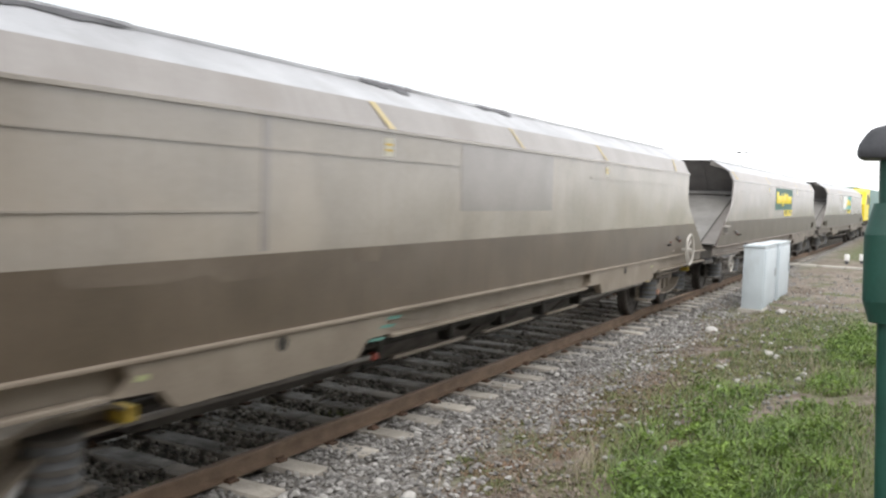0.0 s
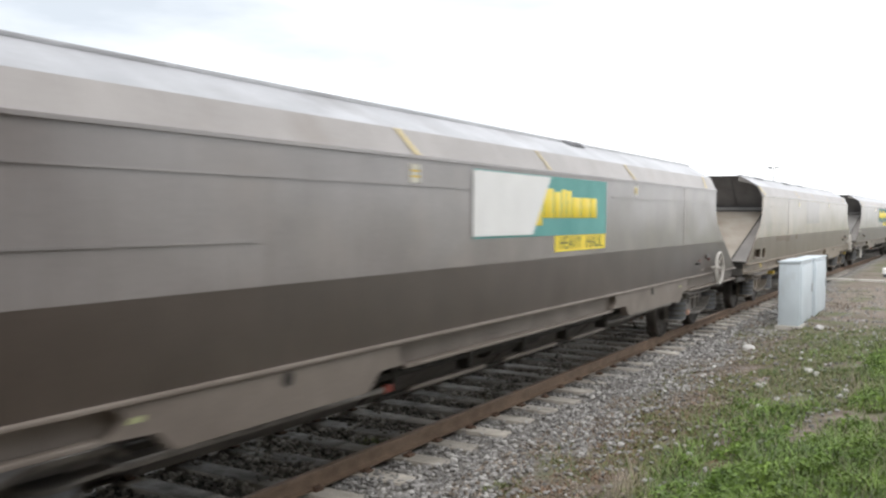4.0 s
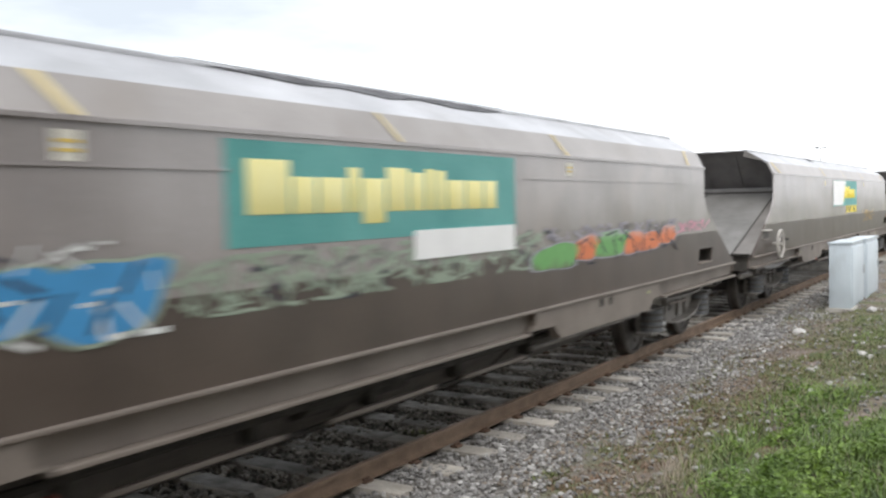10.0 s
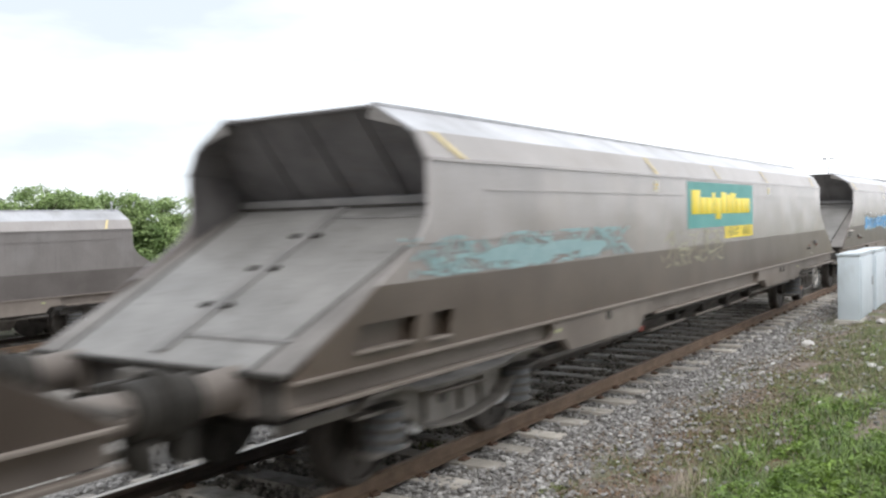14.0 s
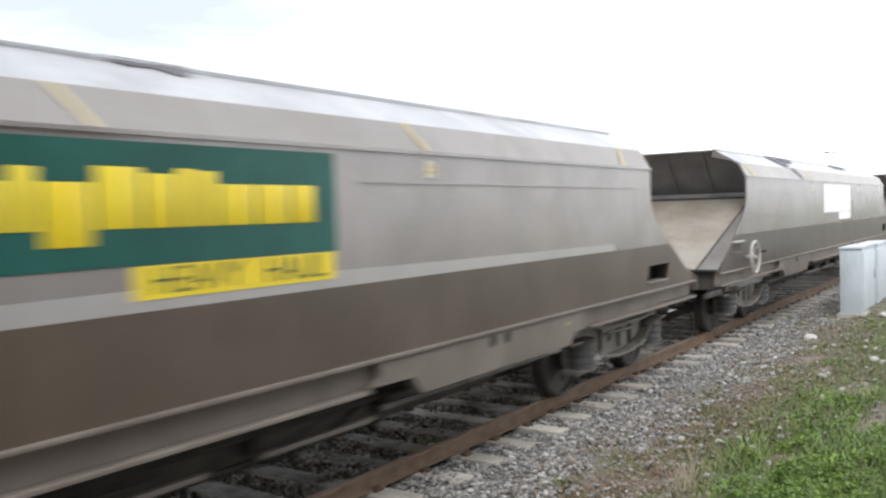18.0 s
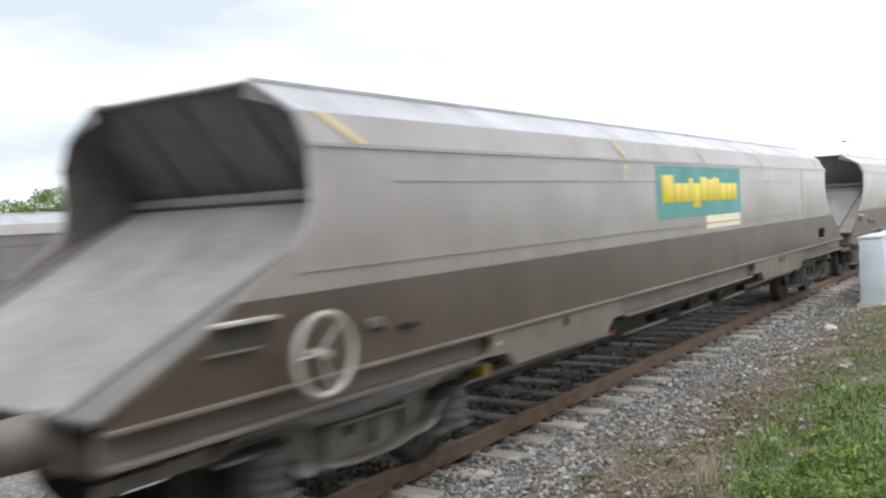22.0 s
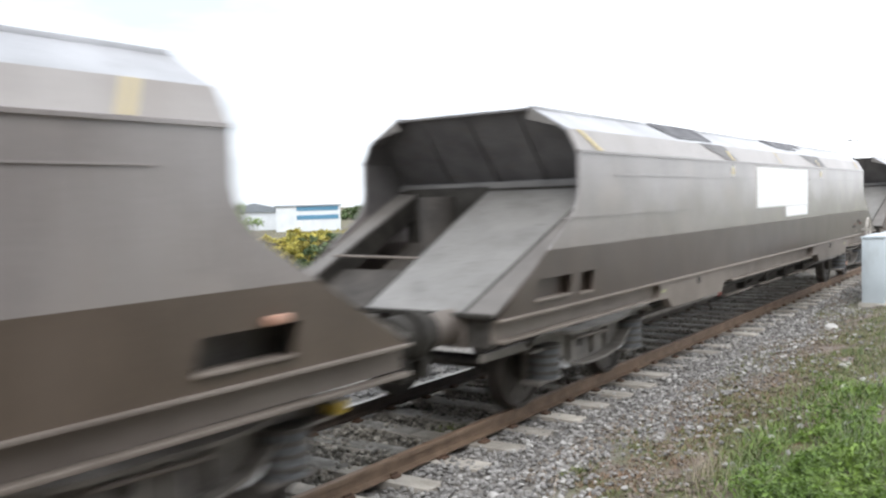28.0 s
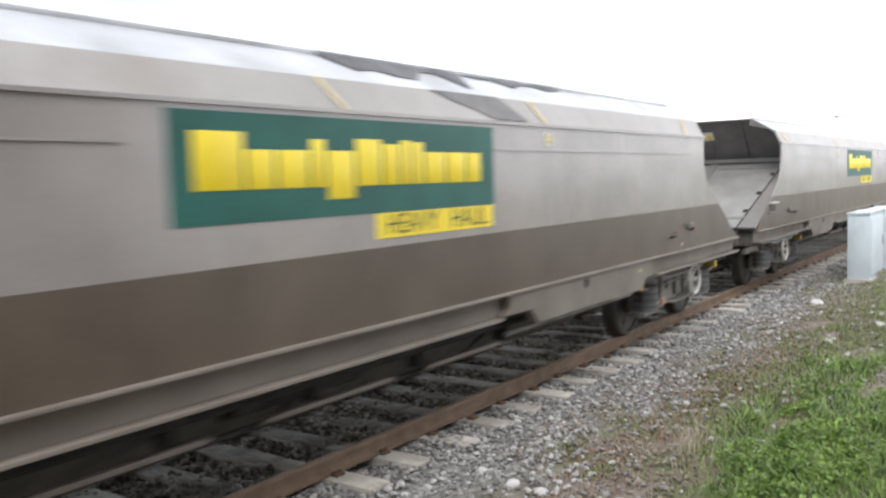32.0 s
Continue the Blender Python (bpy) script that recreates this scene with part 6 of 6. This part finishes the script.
SPRIGS = [(2.12, 5.9, 0.07, 0.10, 1.0), (2.65, 5.4, 0.08, 0.09, 0.8), (2.25, 6.75, 0.08, 0.12, 0.5), (2.5, 8.4, 0.12, 0.25, 0.6), (2.1, 10.2, 0.1, 0.5, 0.5), (2.3, 15.6, 0.15, 0.5, 1.2), (2.95, 16.2, 0.2, 0.4, 0.8)]
MEADOW = [(3.7, 11.0, 0.4, 0.8, 3.0), (3.3, 14.6, 0.4, 1.0, 2.0), (4.0, 15.2, 0.4, 1.0, 2.0), (3.9, 9.9, 0.35, 0.7, 2.5), (3.6, 13.2, 0.35, 1.0, 2.5), (4.6, 10.8, 0.25, 0.9, 2.0), (4.55, 7.4, 0.25, 1.2, 4), (4.5, 5.6, 0.25, 0.6, 2.5), (4.3, 8.8, 0.3, 0.8, 2.5), (3.35, 9.2, 0.25, 0.9, 2.5), (3.15, 7.6, 0.16, 0.7, 1.2), (3.5, 11.8, 0.3, 1.2, 1.6), (3.1, 13.8, 0.35, 1.2, 2.2), (4.3, 13.4, 0.3, 1.0, 2.0), (2.75, 11.0, 0.2, 1.0, 0.8), (2.6, 15.5, 0.2, 0.8, 0.8), (3.3, 6.9, 0.1, 0.4, 0.7)]
tufts("grass", GRASS, "short yellowish grass among earth", 58000, [(3.2, 6.3, 0.12, 0.7, 2.0), (2.85, 7.8, 0.22, 0.9, 1.6), (2.75, 9.6, 0.2, 1.0, 1.2)] + MEADOW + GREENS[:3] + [(*q[:4], q[4] * 0.3) for q in SPRIGS], (0.012, 0.06), (0.002, 0.005), 31, 0.9, bare=-0.34)
tufts("green_grass", WEED, "fresh green grass on the bank", 15000, GREENS + [(3.8, 13.0, 0.3, 0.8, 0.7), (4.4, 7.2, 0.3, 1.2, 4.0), (3.3, 9.0, 0.2, 0.8, 1.0), (3.25, 7.0, 0.12, 0.5, 0.6)], (0.025, 0.14), (0.0015, 0.005), 35, 0.9, bare=-0.34)
tufts("dark_grass", LEAF2, "darker green grass in hollows", 13000, GREENS + MEADOW[:3], (0.015, 0.08), (0.002, 0.005), 36, 0.9, bare=-0.34)
tufts("dry_grass", STRAW, "dry straw-coloured stalks", 1500, [(3.1, 6.1, 0.14, 0.4, 1.2), (2.7, 7.5, 0.3, 1.2, 1.5), (3.4, 9.0, 0.4, 1.6, 3), (3.1, 5.95, 0.06, 0.14, 1.4), (3.2, 5.6, 0.07, 0.12, 0.5), (3.52, 7.95, 0.03, 0.06, 0.4), (3.62, 7.9, 0.05, 0.08, 0.5), (4.5, 6.4, 0.3, 0.9, 2.5), (3.7, 10.4, 0.4, 0.9, 2.5), (3.5, 12.5, 0.5, 2.0, 2)], (0.03, 0.22), (0.001, 0.0024), 32, 0.6)
tufts("reddish_weeds", RUSTWEED, "reddish low weeds on gravel", 10000, [(3.5, 7.0, 0.12, 0.3, 0.8), (3.0, 8.2, 0.25, 0.9, 2), (2.6, 7.2, 0.25, 1.0, 4), (2.7, 9.5, 0.3, 1.3, 3), (2.55, 5.8, 0.22, 0.5, 2.4), (2.4, 12.0, 0.3, 1.5, 1.5), (3.5, 10.4, 0.3, 0.7, 1.5), (2.2, 8.6, 0.15, 0.8, 1.0)], (0.012, 0.042), (0.003, 0.007), 33, 0.8)
MOSSES = [(1.97, 7.3, 0.09, 0.16, 1.0), (2.54, 7.15, 0.1, 0.2, 1.2), (2.72, 7.65, 0.1, 0.2, 1.0), (1.94, 11.1, 0.14, 0.4, 1.2), (2.0, 12.3, 0.13, 0.4, 1.0), (1.55, 12.2, 0.08, 0.3, 0.6), (1.86, 15.8, 0.14, 0.5, 1.0), (2.95, 10.0, 0.15, 0.4, 1.4), (2.85, 12.8, 0.16, 0.5, 1.4), (3.2, 12.0, 0.15, 0.5, 1.2), (2.45, 8.9, 0.13, 0.3, 1.0), (2.2, 9.6, 0.1, 0.3, 0.6)]
tufts("moss", GRASS, "cushions of yellow-green moss on the stones", 15000, MOSSES, (0.006, 0.028), (0.003, 0.007), 38, 0.9)
tufts("brown_moss", RUSTWEED, "browned moss round the stones", 8000, [(q[0] + 0.08, q[1] + 0.15, q[2] * 1.3, q[3] * 1.2, q[4]) for q in MOSSES], (0.006, 0.024), (0.003, 0.007), 39, 0.9)
tufts("sleeper_weeds", RUSTWEED, "brown weeds between the sleepers", 1800, [(-0.16, 11.2, 0.18, 0.3, 1.0), (0.1, 9.3, 0.15, 0.25, 0.7), (-0.27, 15.5, 0.15, 0.4, 0.8), (0.3, 12.6, 0.12, 0.3, 0.6)], (0.02, 0.07), (0.003, 0.006), 40, 0.9, xmin=-0.6)
tufts("track_weeds", GRASS, "small weeds between the rails", 900, [(0.45, 5.3, 0.08, 0.1, 1), (0.3, 6.8, 0.08, 0.1, 0.7), (0.5, 8.9, 0.07, 0.1, 0.7), (0.4, 11.4, 0.08, 0.15, 0.7), (0.5, 4.4, 0.06, 0.1, 0.8)], (0.03, 0.09), (0.002, 0.005), 37, 0.9, xmin=0.0)


def weed_bed():
    """Broad-leaved weeds in low clumps."""
    rg = np.random.RandomState(41)
    spots = np.array(GREENS)
    sh = spots[:, 4] / spots[:, 4].sum()
    n, m = 230, 18000
    c = spots[rg.choice(len(spots), n, p=sh)]
    cx, cy = c[:, 0] + rg.normal(size=n) * c[:, 2], c[:, 1] + rg.normal(size=n) * c[:, 3]
    hh = rg.uniform(0.04, 0.2, n) * np.clip(c[:, 2] / 0.22, 0.3, 1.0)
    rr = rg.uniform(0.05, 0.13, n)
    w = rg.randint(0, n, m)
    # domes of leaves, thickest on their upper side
    th, f = rg.uniform(0, 6.3, m), np.sqrt(rg.uniform(0, 1, m))
    x, y = cx[w] + rr[w] * f * np.cos(th), cy[w] + rr[w] * f * np.sin(th)
    keep = np.array([noise.noise((a * 2.1, b * 1.2, 9.0)) for a, b in zip(x, y)]) > -0.32
    x, y, w, f = np.clip(x[keep], 1.6, None), y[keep], w[keep], f[keep]
    m = len(x)
    z = np.array([ground_height(a, b) for a, b in zip(x, y)]) + hh[w] * np.sqrt(1 - 0.9 * f * f) * rg.uniform(0.55, 1.05, m)
    ob = leaves("weeds", WEED, None, np.stack([x, y, z], 1), (0.009, 0.028), rg, 0.4)
    tagged(ob, "bright green broad-leaved weeds on the bank", "weeds", kind="stuff")


weed_bed()


def loose_stone(x, y, s, seed, flat=0.6):
    rg = random.Random(seed)
    bm = bmesh.new()
    bmesh.ops.create_icosphere(bm, subdivisions=2, radius=s)
    for v in bm.verts:
        v.co *= 1 + 0.35 * noise.noise(v.co / s * 1.2 + Vector((seed, 0, 0)))
        v.co.z *= flat
    ob = new("loose_stone", mesh_of("loose_stone", bm, PALESTONE))
    ob.matrix_basis = pose(x, y, ground_height(x, y) + s * flat * 0.5, 0, 0, rg.uniform(0, 360))
    tagged(ob, "pale loose stone lying on the earth", "stone", "loose stones")


for i, (x, y, s) in enumerate(((3.17, 10.4, 0.055), (3.57, 11.4, 0.06), (3.68, 11.2, 0.045), (2.3, 14.2, 0.1), (3.05, 16.3, 0.09), (2.15, 5.05, 0.05), (2.45, 4.9, 0.05), (3.4, 9.2, 0.035), (1.75, 5.3, 0.05), (2.9, 7.4, 0.035), (4.1, 10.2, 0.04))):
    loose_stone(x, y, s, i + 3)

# ---------------------------------------------------------------- far things
shed = thing("industrial_building", "low white industrial building with blue window bands", "building", at=pose(-82.8, 90.8, -1.6, 0, 0, 46))
bm = bmesh.new()
box(bm, -4.4, 4.4, -5, 5, 0, 3.7)
wallb = part("wall", bm, WALLP, shed)
for z in (1.9, 3.1):
    bm = bmesh.new()
    box(bm, -1.6, 4.1, -5.06, -5.0, z, z + 0.6)
    part("window_band", bm, SIGNB, shed, "blue window band")
bm = bmesh.new()
box(bm, -4.6, 4.6, -5.2, 5.2, 3.7, 3.9)
part("roof", bm, ROOFM, shed)
shed2 = thing("warehouse", "grey-roofed warehouse with a white gable", "building", at=pose(-97.0, 94.0, -1.6, 0, 0, 46))
bm = bmesh.new()
box(bm, -6, 6, -5, 5, 0, 3.0)
part("wall", bm, WALLP, shed2)
bm = bmesh.new()
bar(bm, [(-6.3, 3.0), (6.3, 3.0), (0, 4.4)], -5.3, 5.3)
part("roof", bm, ROOFM, shed2)
rl = thing("barrier_rail", "weathered yellow rail on short posts", "barrier", at=pose(-22.5, 25.0, -0.9, 0, 0, -52))
bm = bmesh.new()
box(bm, -4, 4, -0.04, 0.04, 1.45, 1.6, 0.01)
part("rail", bm, PALEYEL, rl)
for i in range(5):
    bm = bmesh.new()
    box(bm, -4 + 2 * i - 0.05, -4 + 2 * i + 0.05, -0.04, 0.04, 0, 1.45, 0.01)
    part("post", bm, GALV, rl)
for i in range(16):
    x, y = -140 + i * 9.5 + 3 * math.sin(i * 2.3), 150 + 4 * math.cos(i * 1.7) + i * 6
    if x < -30:
        shrub(x, y, -1.6, 5.0, 4.0, 3.0 + 0.8 * math.sin(i), 1100, LEAF2, "far dark trees on the skyline", 60 + i, "tree", (0.35, 0.75))


# ---------------------------------------------------------------- what moves
def run(t):
    return float(np.interp(t, RUN_T, RUN))


def motions():
    times = [i * 0.5 for i in range(65)]
    fine = [2 * i / 30 for i in range(481)]
    turn = [(t, run(t)) for t in fine]
    for k, wag, wheels in TRAIN:
        walk(wag, [(t, on_line(run(t) + HALF - k * L)) for t in times])
        for wh in wheels:
            y = wh.matrix_basis.translation.y
            walk(wh, [(t, pose(0, y, 0.42, -math.degrees((s - RUN[0]) / 0.42))) for t, s in turn])
    front = HALF + 2 * L + 9.58 + 10.76
    walk(LOCO, [(t, on_line(run(t) + front, 6.5)) for t in times])
    for wh in LOCO_WHEELS:
        y = wh.matrix_basis.translation.y
        walk(wh, [(t, pose(0, y, 0.5, -math.degrees((s - RUN[0]) / 0.5))) for t, s in turn])


motions()
